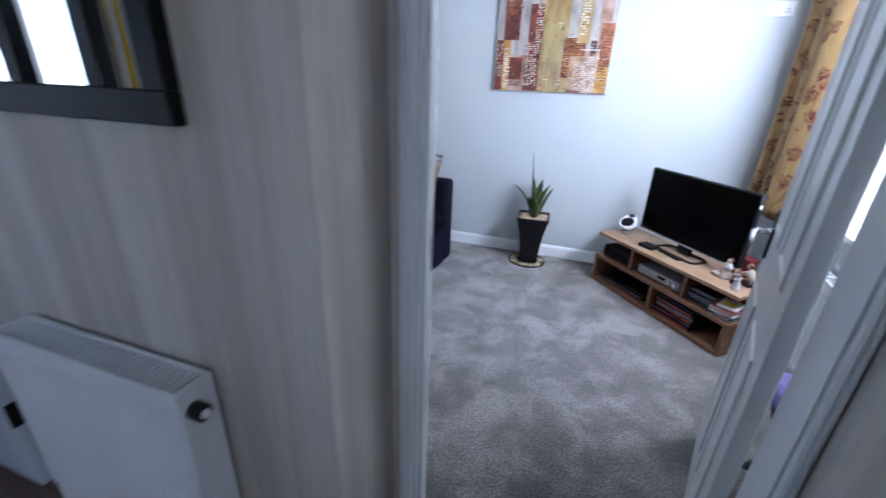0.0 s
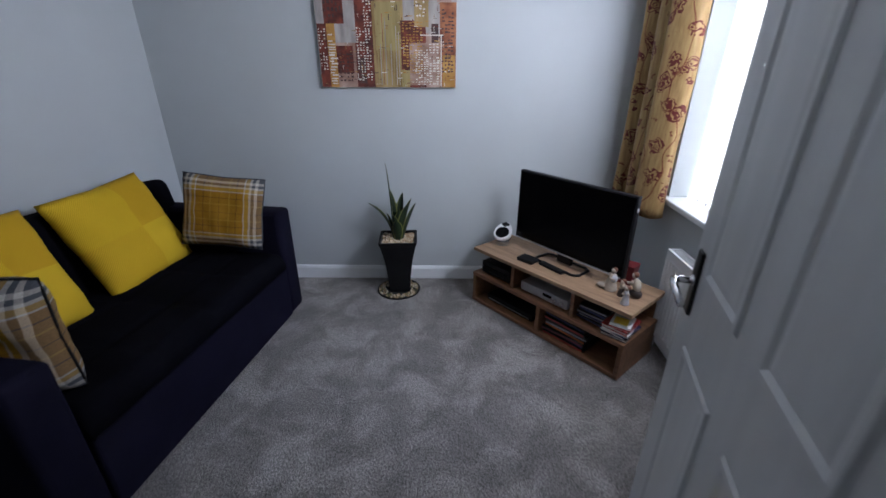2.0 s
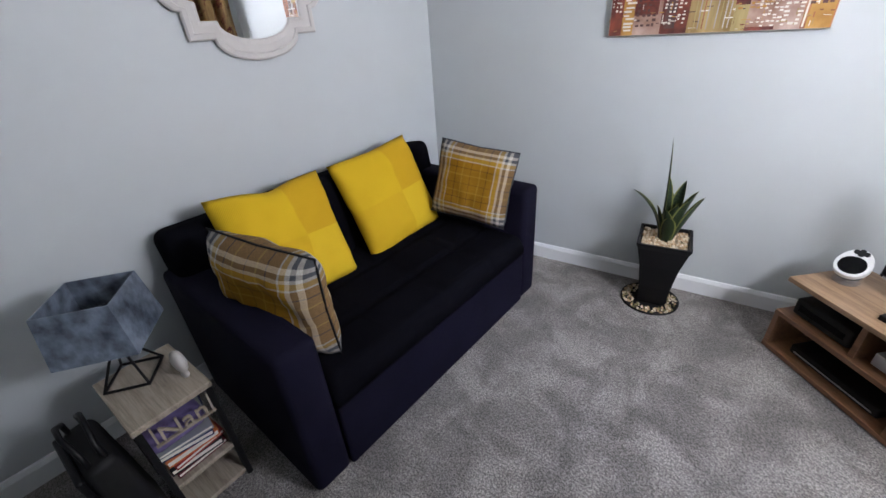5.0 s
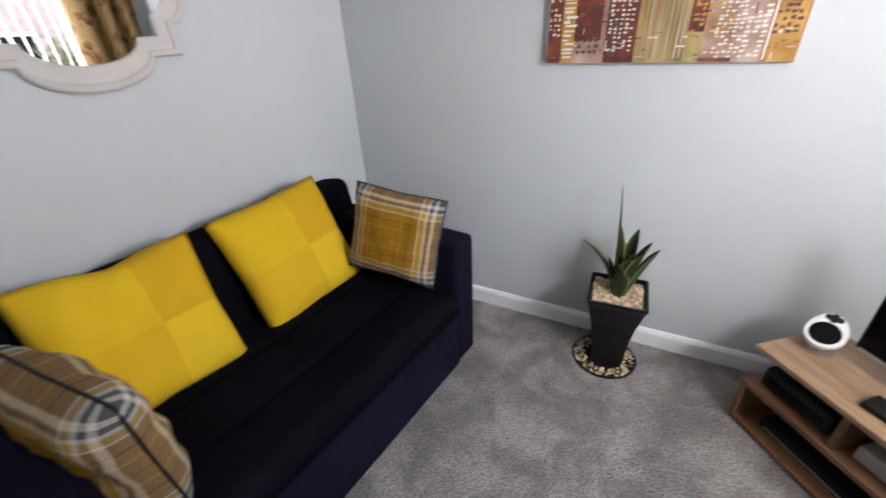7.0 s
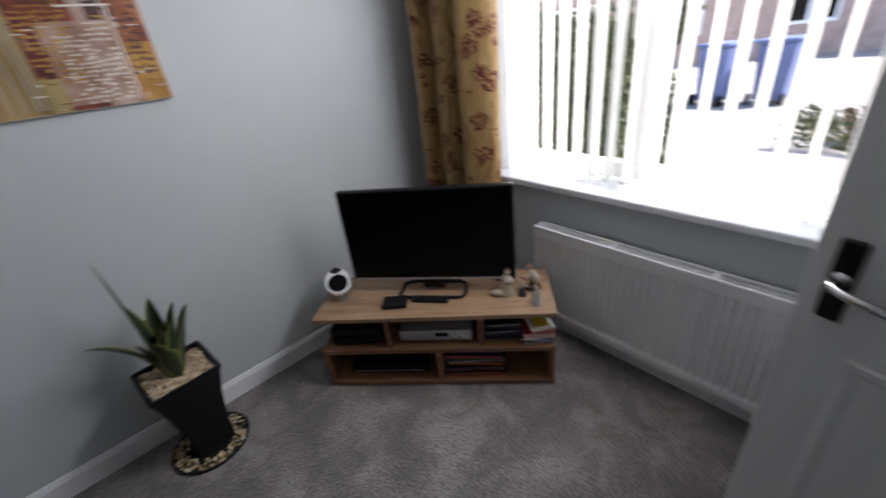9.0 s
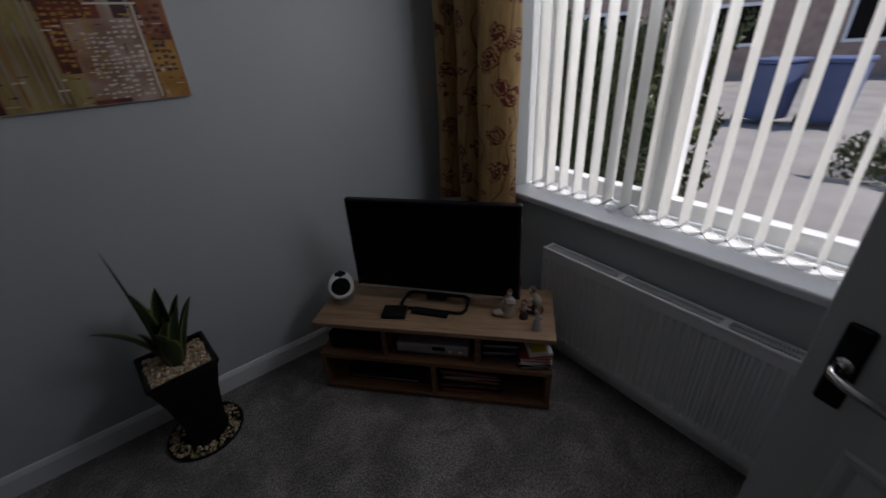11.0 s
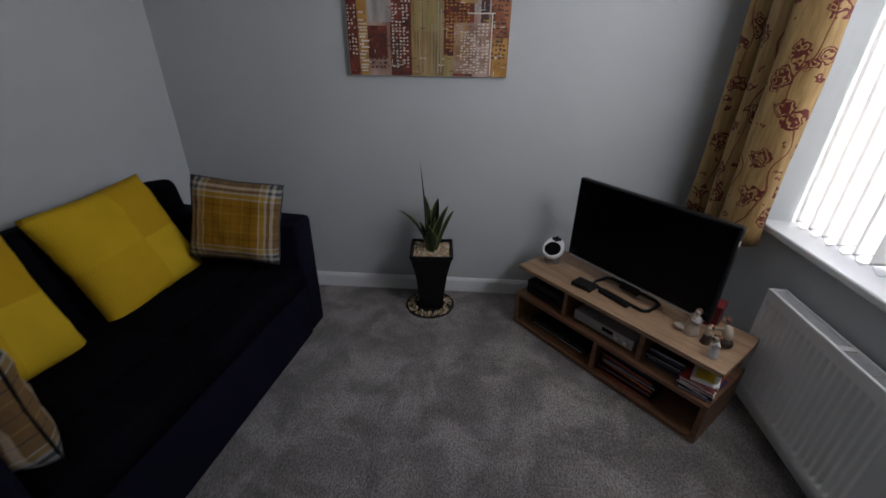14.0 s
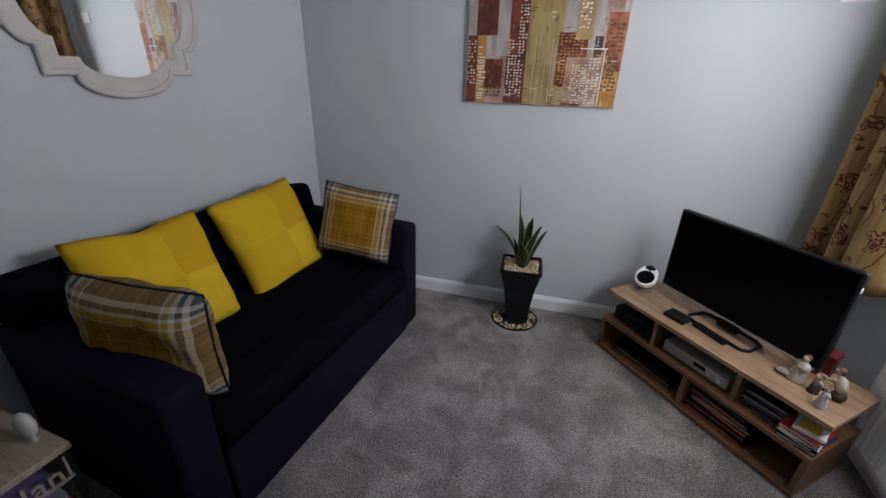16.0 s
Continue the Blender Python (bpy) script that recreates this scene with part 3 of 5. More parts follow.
def hang(name, profile, z0, seed, label):
    t = thing(name, EAST, label, "curtain", "pair of window curtains")
    ob = part("cloth", drape(profile, z0, 2.22, seed), CURT, t, smooth=True)
    md = ob.modifiers.new("thick", "SOLIDIFY")
    md.thickness = 0.005
    return t


FOLDS = [(1.985, 0.045), (1.978, 0.075), (1.99, 0.10), (2.02, 0.125), (2.06, 0.148), (2.10, 0.163), (2.118, 0.155), (2.123, 0.100), (2.129, 0.045), (2.158, 0.030),
         (2.190, 0.050), (2.203, 0.100), (2.222, 0.132), (2.254, 0.148), (2.286, 0.142), (2.302, 0.110), (2.312, 0.060), (2.338, 0.045), (2.363, 0.080), (2.376, 0.145),
         (2.395, 0.175), (2.427, 0.170), (2.446, 0.130), (2.466, 0.060), (2.517, 0.040)]
hang("curtain", FOLDS, 0.70, 3, "gold curtain with dark red roses beside the television")
hang("curtain", [(0.40 - (x - 1.98) * 0.72, y) for x, y in FOLDS[::-1]][::-1], 0.68, 8, "gold curtain with dark red roses above the chair")
rail = thing("curtain_rail", EAST, "brass curtain pole above the window", "curtain pole")
part("pole", tube([(0.05, 0.10, 2.24), (2.40, 0.10, 2.24)], 0.013, 14), BROWNR, rail, smooth=True)
for x in (0.09, 2.33):
    part("bracket", tube([(x, 0.0, 2.24), (x, 0.10, 2.24)], 0.008, 10), BROWNR, rail)


# ---- radiators ----
def radiator(name, length, height, depth, m, label, ribs, valve_left):
    """x along it, y from the wall outwards."""
    t = thing(name, m, label, "radiator")
    z0 = 0.12
    bm = bmesh.new()
    n = ribs * 8
    y1 = depth
    rows = [(z0, 0), (z0 + 0.03, 0), (z0 + 0.045, 1), (z0 + height - 0.06, 1), (z0 + height - 0.045, 0), (z0 + height - 0.004, 0)]
    grid = []
    for z, on in rows:
        grid.append([bm.verts.new((length * i / n, y1 - on * 0.013 * max(0.0, min(1.0, 1.6 * math.sin(2 * math.pi * (i % 8) / 8) + 0.5)), z)) for i in range(n + 1)])
    for A, B in zip(grid, grid[1:]):
        for i in range(n):
            bm.faces.new((A[i], B[i], B[i + 1], A[i + 1]))
    part("front_panel", bm, RADW, t, "ribbed white steel panel")
    part("back_panel", box(0.01, 0.018, z0, length - 0.01, 0.034, z0 + height - 0.01, 0.003), RADW, t)
    for x in (-0.002, length - 0.001):
        part("side_cover", box(x, 0.012, z0 + 0.01, x + 0.003, depth + 0.001, z0 + height, 0.001, 1), RADW, t)
    bm = box(-0.002, 0.012, z0 + height - 0.003, length + 0.002, 0.022, z0 + height + 0.006, 0.002)
    box(-0.002, depth - 0.010, z0 + height - 0.008, length + 0.002, depth + 0.003, z0 + height + 0.006, 0.003, bm=bm)
    k = max(1, round(length / 0.4)) if length > 1 else 1
    for i in range(k + 1):
        x = length * i / k
        box(max(0, x - 0.012), 0.02, z0 + height - 0.001, min(length, x + 0.012), depth - 0.008, z0 + height + 0.005, bm=bm)
    part("top_frame", bm, RADW, t)
    bm = bmesh.new()
    for i in range(int(length / 0.011)):
        x = 0.008 + i * 0.011
        box(x, 0.02, z0 + height - 0.004, x + 0.0032, depth - 0.009, z0 + height + 0.002, bm=bm)
    tagged(part("grille", bm, RADW, t, "white slatted top grille"), kind="stuff")
    # Convector block coloured black for the shade seen through the top grille
    part("convector_shade", box(0.01, 0.036, z0 + 0.02, length - 0.01, depth - 0.02, z0 + height - 0.012), MATTBLACK, t)
    for x in (0.03, length - 0.03):
        part("pipe", tube([(x, 0.06, 0.0), (x, 0.06, z0 + 0.02)], 0.008, 10), CHROME, t)
    for x in (0.15, length - 0.15):
        part("wall_bracket", box(x, 0.0, z0 + 0.1, x + 0.03, 0.02, z0 + height - 0.1), RADW, t)
    return t


radiator("radiator", 1.135, 0.485, 0.078, EAST @ pose(0.62, 0.012, 0), "white ribbed panel radiator beneath the window sill", 36, True)
hr = radiator("radiator", 0.63, 0.645, 0.10, pose(-0.392, 0.868, 0, 0, 0, 180), "white panel radiator on the hall wall", 22, False)
vv = part("valve", cyl(0.020, 0.020, 0.03, 20, pose(-0.002, 0.070, 0.715, 0, -90, 0)), BLACK, hr, "black and white bleed valve", smooth=True)
part("valve_cap", cyl(0.011, 0.009, 0.012, 16, pose(-0.030, 0.070, 0.715, 0, -90, 0)), WHITE, vv, "white cap", smooth=True)

# ---- sofa ----
SO = pose(-0.615, 3.365, 0, 0, 0, -97)  # x along the sofa to the south, y from its front into the room: depth runs to -y
SLEN, SDEP, ARM = 1.58, 0.90, 0.15


def soft_box(x0, y0, z0, x1, y1, z1, bev, puff=0.0, seg=4, cut=1):
    bm = box(x0, y0, z0, x1, y1, z1, bev, seg)
    if puff:
        cx, cy, cz = (x0 + x1) / 2, (y0 + y1) / 2, (z0 + z1) / 2
        bmesh.ops.subdivide_edges(bm, edges=[e for e in bm.edges if e.calc_length() > 0.12], cuts=cut, use_grid_fill=True)
        for vt in bm.verts:
            fx, fy = 1 - (2 * (vt.co.x - cx) / (x1 - x0)) ** 2, 1 - (2 * (vt.co.y - cy) / (y1 - y0)) ** 2
            if vt.co.z > cz:
                vt.co.z += puff * max(0, fx) * max(0, fy)
    return bm


sofa = thing("sofa", SO, "dark navy fabric two-seater sofa bed against the wall", "sofa")
part("base", box(ARM + 0.002, -SDEP + 0.16, 0.015, SLEN - ARM - 0.002, 0.0, 0.335, 0.012, 3), SOFA_F, sofa, "smooth navy front panel")
for x0, x1, nm in ((0, ARM, "arm"), (SLEN - ARM, SLEN, "arm")):
    part(nm, soft_box(x0, -SDEP + 0.02, 0.012, x1, -0.004, 0.69 if x0 == 0 else 0.67, 0.028), SOFA_F, sofa, smooth=True)
# tufted seat
bm = bmesh.new()
nx, ny = 64, 36
sx0, sx1, sy0, sy1 = ARM + 0.004, SLEN - ARM - 0.004, -SDEP + 0.20, 0.004
g = []
for j in range(ny + 1):
    row = []
    for i in range(nx + 1):
        f, q = i / nx, j / ny
        u, w = (f * 4) % 1, (q * 3) % 1
        dip = 0.012 * (math.exp(-((min(u, 1 - u)) / 0.05) ** 2) + math.exp(-((min(w, 1 - w)) / 0.06) ** 2))
        edge_drop = 0.03 * (max(0, 1 - min(f, 1 - f) / 0.04) ** 2 + max(0, 1 - (1 - q) / 0.06) ** 2)
        row.append(bm.verts.new((sx0 + (sx1 - sx0) * f, sy0 + (sy1 - sy0) * q, 0.455 - dip - edge_drop + 0.006 * noise.noise((f * 5, q * 4, 1)))))
    g.append(row)
for j in range(ny):
    for i in range(nx):
        bm.faces.new((g[j][i], g[j][i + 1], g[j + 1][i + 1], g[j + 1][i]))
rim = g[0] + [r[-1] for r in g[1:]] + g[-1][-2::-1] + [r[0] for r in g[-2:0:-1]]
low = [bm.verts.new((p.co.x, p.co.y, 0.338)) for p in rim]
for k in range(len(rim)):
    bm.faces.new((rim[k], low[k], low[(k + 1) % len(rim)], rim[(k + 1) % len(rim)]))
bm.faces.new(low)
bmesh.ops.recalc_face_normals(bm, faces=bm.faces)
part("seat", bm, SOFA, sofa, "tufted seat mattress", smooth=True)
bm = soft_box(0.03, -0.10, 0, SLEN - 0.03, 0.10, 0.50, 0.05)
bmesh.ops.transform(bm, verts=bm.verts, matrix=pose(0, -SDEP + 0.145, 0.345, 11, 0, 0))
part("backrest", bm, SOFA, sofa, smooth=True)
part("piping", tube([(ARM + 0.01, 0.002, 0.338), (SLEN - ARM - 0.01, 0.002, 0.338)], 0.005, 8), SOFA, sofa)
for x in (0.08, SLEN - 0.08):
    for y in (-0.08, -SDEP + 0.1):
        part("foot", cyl(0.022, 0.026, 0.016, 14, pose(x, y, 0)), BLACK, sofa)


# ---- cushions ----
def cushion_mesh(w, h, t, seed, patches=False, dent=0.0):
    """A plump square cushion standing in x and z."""
    bm = bmesh.new()
    uv = bm.loops.layers.uv.new("UVMap")
    n = 24
    grids = []
    for s in (1, -1):
        g = []
        for j in range(n + 1):
            row = []
            for i in range(n + 1):
                a, b = 2 * i / n - 1, 2 * j / n - 1
                puff = ((1 - a ** 4) * (1 - b ** 4)) ** 0.55
                pull = 1 - 0.05 * (1 - abs(b)) * (abs(a) ** 3) if abs(a) > abs(b) else 1 - 0.05 * (1 - abs(a)) * (abs(b) ** 3)
                x, z = a * w / 2 * pull, b * h / 2 * pull
                wr = 0.020 * noise.noise((a * 2.3 + seed, b * 2.3, s)) + 0.007 * noise.noise((a * 6 + seed, b * 7, s))
                if dent and b > 0:
                    z -= dent * b * math.exp(-(a / 0.35) ** 2)
                row.append((x, -s * (t / 2 * puff + wr * puff), z))
            g.append(row)
        grids.append(g)
    front = [[bm.verts.new(p) for p in r] for r in grids[0]]
    back = [[front[j][i] if i in (0, n) or j in (0, n) else bm.verts.new(grids[1][j][i]) for i in range(n + 1)] for j in range(n + 1)]
    for g, flip in ((front, False), (back, True)):
        for j in range(n):
            for i in range(n):
                q = [(i, j), (i + 1, j), (i + 1, j + 1), (i, j + 1)]
                if flip:
                    q = q[::-1]
                f = bm.faces.new([g[b][a] for a, b in q])
                for lp, (a, b) in zip(f.loops, q):
                    lp[uv].uv = (a / n, b / n)
                if patches:
                    f.material_index = (1 if i >= n * 0.56 else 0) + (2 if j < n * 0.46 else 0)
    bmesh.ops.recalc_face_normals(bm, faces=bm.faces)
    return bm


def cushion(m, w, t, seed, mats, label, patches=False, dent=0.0, piping=None, squash=1.0):
    c = thing("cushion", m, label, "cushion", "cushions on the sofa")
    part("cover", cushion_mesh(w, w * squash, t, seed, patches, dent), mats, c, smooth=True)
    if piping:
        e, pts = w / 2, []
        for (x0, z0), (x1, z1) in (((-e, -e), (e, -e)), ((e, -e), (e, e)), ((e, e), (-e, e)), ((-e, e), (-e, -e))):
            for k in range(10):
                f = k / 10
                s = 1 - 0.05 * (1 - abs(2 * f - 1))
                x, z = x0 + (x1 - x0) * f, z0 + (z1 - z0) * f
                if dent and z0 > 0 and z1 > 0:
                    z -= dent * math.exp(-(x / e / 0.35) ** 2)
                pts.append((x * (s if abs(x) == e else 1), 0, z * (s if z0 == z1 else 1)))
        pts = [(x, y, z * squash) for x, y, z in pts]
        part("piping", tube(pts, 0.0045, 6, True), piping, c)
    return c


YM = [YEL[0], YEL[1], YEL[3], YEL[2]]
# standing planes: local x along the cushion, -y its face
cushion(pose(-1.306, 2.93, 0.672, -23, -4, 82.4), 0.53, 0.15, 1, YM, "yellow corduroy patchwork cushion leaning on the sofa back", True)
cushion(pose(-1.36, 2.31, 0.685, -25, 3, 83), 0.52, 0.16, 5, YM, "yellow corduroy patchwork cushion with a slumped corner", True, 0.02)
cushion(pose(-0.916, 3.17, 0.715, -14.6, 7.5, 7), 0.43, 0.13, 9, PLAID, "mustard and grey tartan cushion leaning on the sofa arm", False, 0.0, PLAID, 0.93)
cushion(pose(-1.103, 2.035, 0.672, -4, -2.4, 185.6), 0.50, 0.18, 13, PLAID, "mustard and grey tartan cushion with dark piping", False, 0.0, MATTBLACK, 0.86)

# ---- television bench ----
ua = math.degrees(math.atan2(-0.763, 0.647))
TU = pose(0.535, 3.450, 0, 0, 0, ua)   # x along its front, y to its back
UL, UD, UT = 1.068, 0.36, 0.022
unit = thing("tv_bench", TU, "light oak television bench with open compartments across the corner", "tv bench")
part("top", box(-0.005, -0.004, 0.39 - UT, UL, UD, 0.39, 0.0015, 1), OAK, unit, "pale oak grain top")
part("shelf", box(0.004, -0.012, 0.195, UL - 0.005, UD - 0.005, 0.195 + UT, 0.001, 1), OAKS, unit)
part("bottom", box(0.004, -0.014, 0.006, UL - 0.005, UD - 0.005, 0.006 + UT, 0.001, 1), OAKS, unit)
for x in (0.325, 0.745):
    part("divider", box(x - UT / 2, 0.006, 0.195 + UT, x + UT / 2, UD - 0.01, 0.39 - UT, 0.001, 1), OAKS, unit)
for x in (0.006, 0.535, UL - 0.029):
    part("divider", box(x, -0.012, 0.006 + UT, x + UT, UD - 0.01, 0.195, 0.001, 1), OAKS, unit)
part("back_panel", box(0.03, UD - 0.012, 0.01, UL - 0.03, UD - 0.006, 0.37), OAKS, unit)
for x in (0.04, UL - 0.06):
    for y in (0.02, UD - 0.05):
        part("foot", box(x, y, 0, x + 0.03, y + 0.03, 0.006), BLACK, unit)


def on_unit(x, y, z, rz=0, rx=0):
    return TU @ pose(x, y, z, rx, 0, rz)


# television
TVM = pose(1.04, 3.185, 0.39, 0, 0, math.degrees(math.atan2(-0.632, 0.466)))
tv = thing("television", TVM, "black flat-screen television switched off on the bench", "television")
part("casing", box(-0.385, -0.012, 0.065, 0.385, 0.022, 0.508, 0.006, 2), BLACK, tv)
part("screen", box(-0.374, -0.0145, 0.082, 0.374, -0.0125, 0.498), SCREEN, tv, "dark glossy screen")
part("rear_housing", box(-0.25, 0.0225, 0.11, 0.25, 0.055, 0.38, 0.012, 2), BLACK, tv)
part("lower_trim", box(-0.37, -0.016, 0.066, 0.37, -0.0122, 0.074), SILVER, tv, "thin silver trim")
part("neck", box(-0.05, 0.005, 0.008, 0.05, 0.03, 0.09, 0.004), BLACK, tv)
loop = [(-0.12, 0.06), (0.12, 0.06), (0.15, 0.04), (0.155, -0.05), (0.14, -0.075), (0.12, -0.08), (-0.12, -0.08), (-0.14, -0.075), (-0.155, -0.05), (-0.15, 0.04)]
part("stand", tube([(x, y, 0.008) for x, y in loop], 0.008, 8, True), BLACK, tv, "black looped stand", smooth=True)
part("status_lamp", box(0.386, -0.006, 0.43, 0.388, 0.004, 0.45), WHITE, tv)
# boxes before the television
tagged(part("media_box", box(-0.055, -0.04, 0, 0.055, 0.04, 0.022, 0.004), MATTBLACK), "small black media box on the bench", "media box").matrix_basis = on_unit(0.36, 0.10, 0.39, 4)
rc = tagged(part("remote_control", box(-0.085, -0.022, 0, 0.085, 0.022, 0.016, 0.005), BLACK), "black remote control on the bench", "remote control")
rc.matrix_basis = on_unit(0.52, 0.12, 0.39, -6)
part("keypad", box(-0.06, -0.014, 0.0162, 0.05, 0.014, 0.018, 0.001, 1), MATTBLACK, rc, "matt black buttons")
red = thing("red_box", on_unit(0.865, 0.305, 0.39, 6), "dark red gift box behind the television", "box")
part("body", box(-0.05, -0.04, 0, 0.05, 0.04, 0.10, 0.002), REDBOX, red)
part("lid", box(-0.053, -0.043, 0.08, 0.053, 0.043, 0.11, 0.002), REDBOX, red, "red lid")
# gadget with an oval white rim
dev = thing("baby_monitor", on_unit(0.075, 0.185, 0.39, 22), "white oval screen gadget on a clear stand", "gadget")
part("stand", lathe([(0.045, 0), (0.048, 0.006), (0.040, 0.02), (0.050, 0.05), (0.046, 0.052), (0.034, 0.024)], 24), CLEAR, dev, "clear plastic stand", smooth=True)


def oval(rx, rz, y0, y1, cz=0.0, seg=32, pinch=0.0):
    bm = prism([(rx * math.cos(2 * math.pi * k / seg) * (1 - pinch * math.sin(2 * math.pi * k / seg)), rz * math.sin(2 * math.pi * k / seg)) for k in range(seg)], y0, y1)
    bmesh.ops.bevel(bm, geom=[e for e in bm.edges if len(e.link_faces) == 2 and e.calc_face_angle() > 1.0], offset=0.003, segments=2, affect="EDGES")
    return bm


tilt = pose(0, 0, 0.085, 30, 0, 0)
bm = oval(0.058, 0.075, -0.012, 0.014, pinch=0.12)
bmesh.ops.transform(bm, verts=bm.verts, matrix=tilt)
body = part("body", bm, WHITE, dev, "white oval body", smooth=False)
bm = oval(0.045, 0.046, 0.014, 0.0165)
bmesh.ops.transform(bm, verts=bm.verts, matrix=tilt @ pose(0, -0.018, 0))
part("screen", bm, SCREEN, body, "black screen")
for x, z in ((-0.016, 0.052), (0.016, 0.052), (0, 0.06), (0, 0.044)):
    bm = cyl(0.011, 0.010, 0.006, 14, tilt @ pose(x, z, 0.014))
    part("button", bm, BLACK, body, "black button")

# things in the compartments
bb = thing("set_top_box", on_unit(0.165, 0.17, 0.217), "black set-top box at the open end of the bench", "set-top box")
part("body", box(-0.125, -0.14, 0.004, 0.125, 0.12, 0.085, 0.01, 3), MATTBLACK, bb)
part("fascia", box(-0.10, -0.1425, 0.03, 0.10, -0.14, 0.06, 0.001, 1), SCREEN, bb, "glossy display strip")
part("base", box(-0.11, -0.12, 0, 0.11, 0.10, 0.004), BLACK, bb)
rec = thing("disc_player", on_unit(0.535, 0.17, 0.217), "silver disc player in the middle compartment", "disc player")
part("body", box(-0.165, -0.13, 0.006, 0.165, 0.13, 0.062, 0.003), SILVER, rec)
part("tray", box(-0.13, -0.1325, 0.035, -0.01, -0.13, 0.052), SILVER, rec)
part("display", box(0.0, -0.132, 0.030, 0.06, -0.1302, 0.05), SCREEN, rec, "dark display")
for x in (0.085, 0.13):
    part("knob", cyl(0.013, 0.012, 0.012, 18, pose(x, -0.13, 0.034, 90, 0, 0)), CHROME, rec, "round silver knob")
for x in (-0.14, 0.14):
    part("foot", cyl(0.012, 0.012, 0.006, 12, pose(x, 0, 0)), BLACK, rec)
BOOKC = [mat("cover_" + n, c, 0.45) for n, c in (("navy", (0.02, 0.03, 0.10)), ("red", (0.30, 0.03, 0.025)), ("black", (0.02, 0.02, 0.022)), ("grey", (0.25, 0.26, 0.28)),
                                                   ("orange", (0.50, 0.14, 0.04)), ("maroon", (0.12, 0.02, 0.03)), ("white", (0.7, 0.7, 0.68)), ("yellow", (0.75, 0.55, 0.05)))]
PAGES = noisy("pages", (0.55, 0.52, 0.46), (0.68, 0.65, 0.58), 40, 0.9, stretch=(1, 1, 12))


def book(m, w, d, h, cover, label):
    b = thing("book", m, label, "book", "books and cases in the bench")
    c = box(-w / 2, -d / 2, 0, w / 2, d / 2, h * 0.12)
    box(-w / 2, -d / 2, h * 0.88, w / 2, d / 2, h, bm=c)
    box(-w / 2, d / 2 - 0.003, h * 0.12, w / 2, d / 2, h * 0.88, bm=c)
    part("cover", c, cover, b)
    part("page_block", box(-w / 2 + 0.004, -d / 2 + 0.004, h * 0.12, w / 2 - 0.004, d / 2 - 0.003, h * 0.88), PAGES, b, "pale page block")
    return b


def case(m, w, d, h, cover, label):
    b = thing("disc_case", m, label, "disc case", "books and cases in the bench")
    part("shell", box(-w / 2, -d / 2, 0, w / 2, d / 2, h, 0.0015, 1), BOOKC[2], b)
    part("sleeve", box(-w / 2 + 0.006, -d / 2 - 0.0008, 0.0015, w / 2 - 0.006, -d / 2 + 0.002, h - 0.0015), cover, b, "printed spine")
    return b


rnd = random.Random(4)
z = 0.217
for k in range(6):   # flat stack in the right compartment
    h = rnd.uniform(0.010, 0.016)
    case(on_unit(0.84 + rnd.uniform(-0.006, 0.006), 0.12 + rnd.uniform(-0.012, 0.012), z, rnd.uniform(-4, 4)), 0.16, 0.14, h, BOOKC[(k * 3) % 6], "flat disc case with a coloured spine")
    z += h + 0.0002
z = 0.217
for k, (c, l) in enumerate(((2, "black"), (0, "navy"), (6, "white"), (1, "red"))):
    h = (0.016, 0.014, 0.012, 0.016)[k]
    book(on_unit(0.985, 0.09, z, (6, -3, 8, 3)[k]), 0.13, 0.17, h, BOOKC[c], l + " paperback lying in a stack")
    z += h + 0.0002
pk = thing("card_box", on_unit(1.0, 0.07, z, 14), "red and white card box with a yellow panel", "card box")
part("body", box(-0.05, -0.06, 0, 0.05, 0.06, 0.024, 0.001, 1), BOOKC[6], pk)
part("picture_panel", box(-0.036, -0.045, 0.024, 0.030, 0.020, 0.0248), BOOKC[7], pk, "yellow picture panel")
part("band", box(-0.051, -0.061, 0.004, 0.051, 0.061, 0.012), BOOKC[1], pk, "red band")
tagged(part("orange_packet", box(-0.05, -0.06, 0, 0.05, 0.06, 0.05, 0.004), BOOKC[4]), "orange packet standing in the bench", "packet").matrix_basis = on_unit(0.865, 0.255, 0.217, 5)
z = 0.028
for k in range(8):   # lower right stack of cases
    h = 0.0145
    case(on_unit(0.70 + rnd.uniform(-0.01, 0.01), 0.14 + rnd.uniform(-0.03, 0.012), z, rnd.uniform(-3, 3)), 0.27, 0.19, h, BOOKC[(k * 5 + 1) % 6], "flat disc case with a coloured spine")
    z += h + 0.0003
gb = thing("game_console", on_unit(0.285, 0.16, 0.028), "flat black box in the lower compartment", "box")
part("body", box(-0.19, -0.12, 0, 0.19, 0.12, 0.045, 0.006), MATTBLACK, gb)
part("trim", box(-0.17, -0.1215, 0.012, 0.17, -0.12, 0.018), SILVER, gb, "thin silver strip")


# ---- ornaments: plain one-piece shapes ----
HAIR = noisy("resin_hair", (0.09, 0.035, 0.018), (0.19, 0.075, 0.04), 60, 0.6)
TROUSER = noisy("resin_dark", (0.025, 0.018, 0.015), (0.06, 0.04, 0.03), 40, 0.7)
GOWNG = noisy("resin_grey", (0.36, 0.37, 0.40), (0.50, 0.50, 0.53), 50, 0.7)
RESIN = [CREAM, HAIR, TROUSER, GOWNG]


def figure(name, m, pieces, label):
    """One mesh; each piece comes with the number of its resin colour."""
    bm = bmesh.new()
    for p, col in pieces:
        for f in p.faces:
            f.material_index = col
        join(bm, p)
    ob = tagged(part(name, bm, RESIN, smooth=True), label, "figurine", "figurines on the bench")
    ob.matrix_basis = m
    return ob


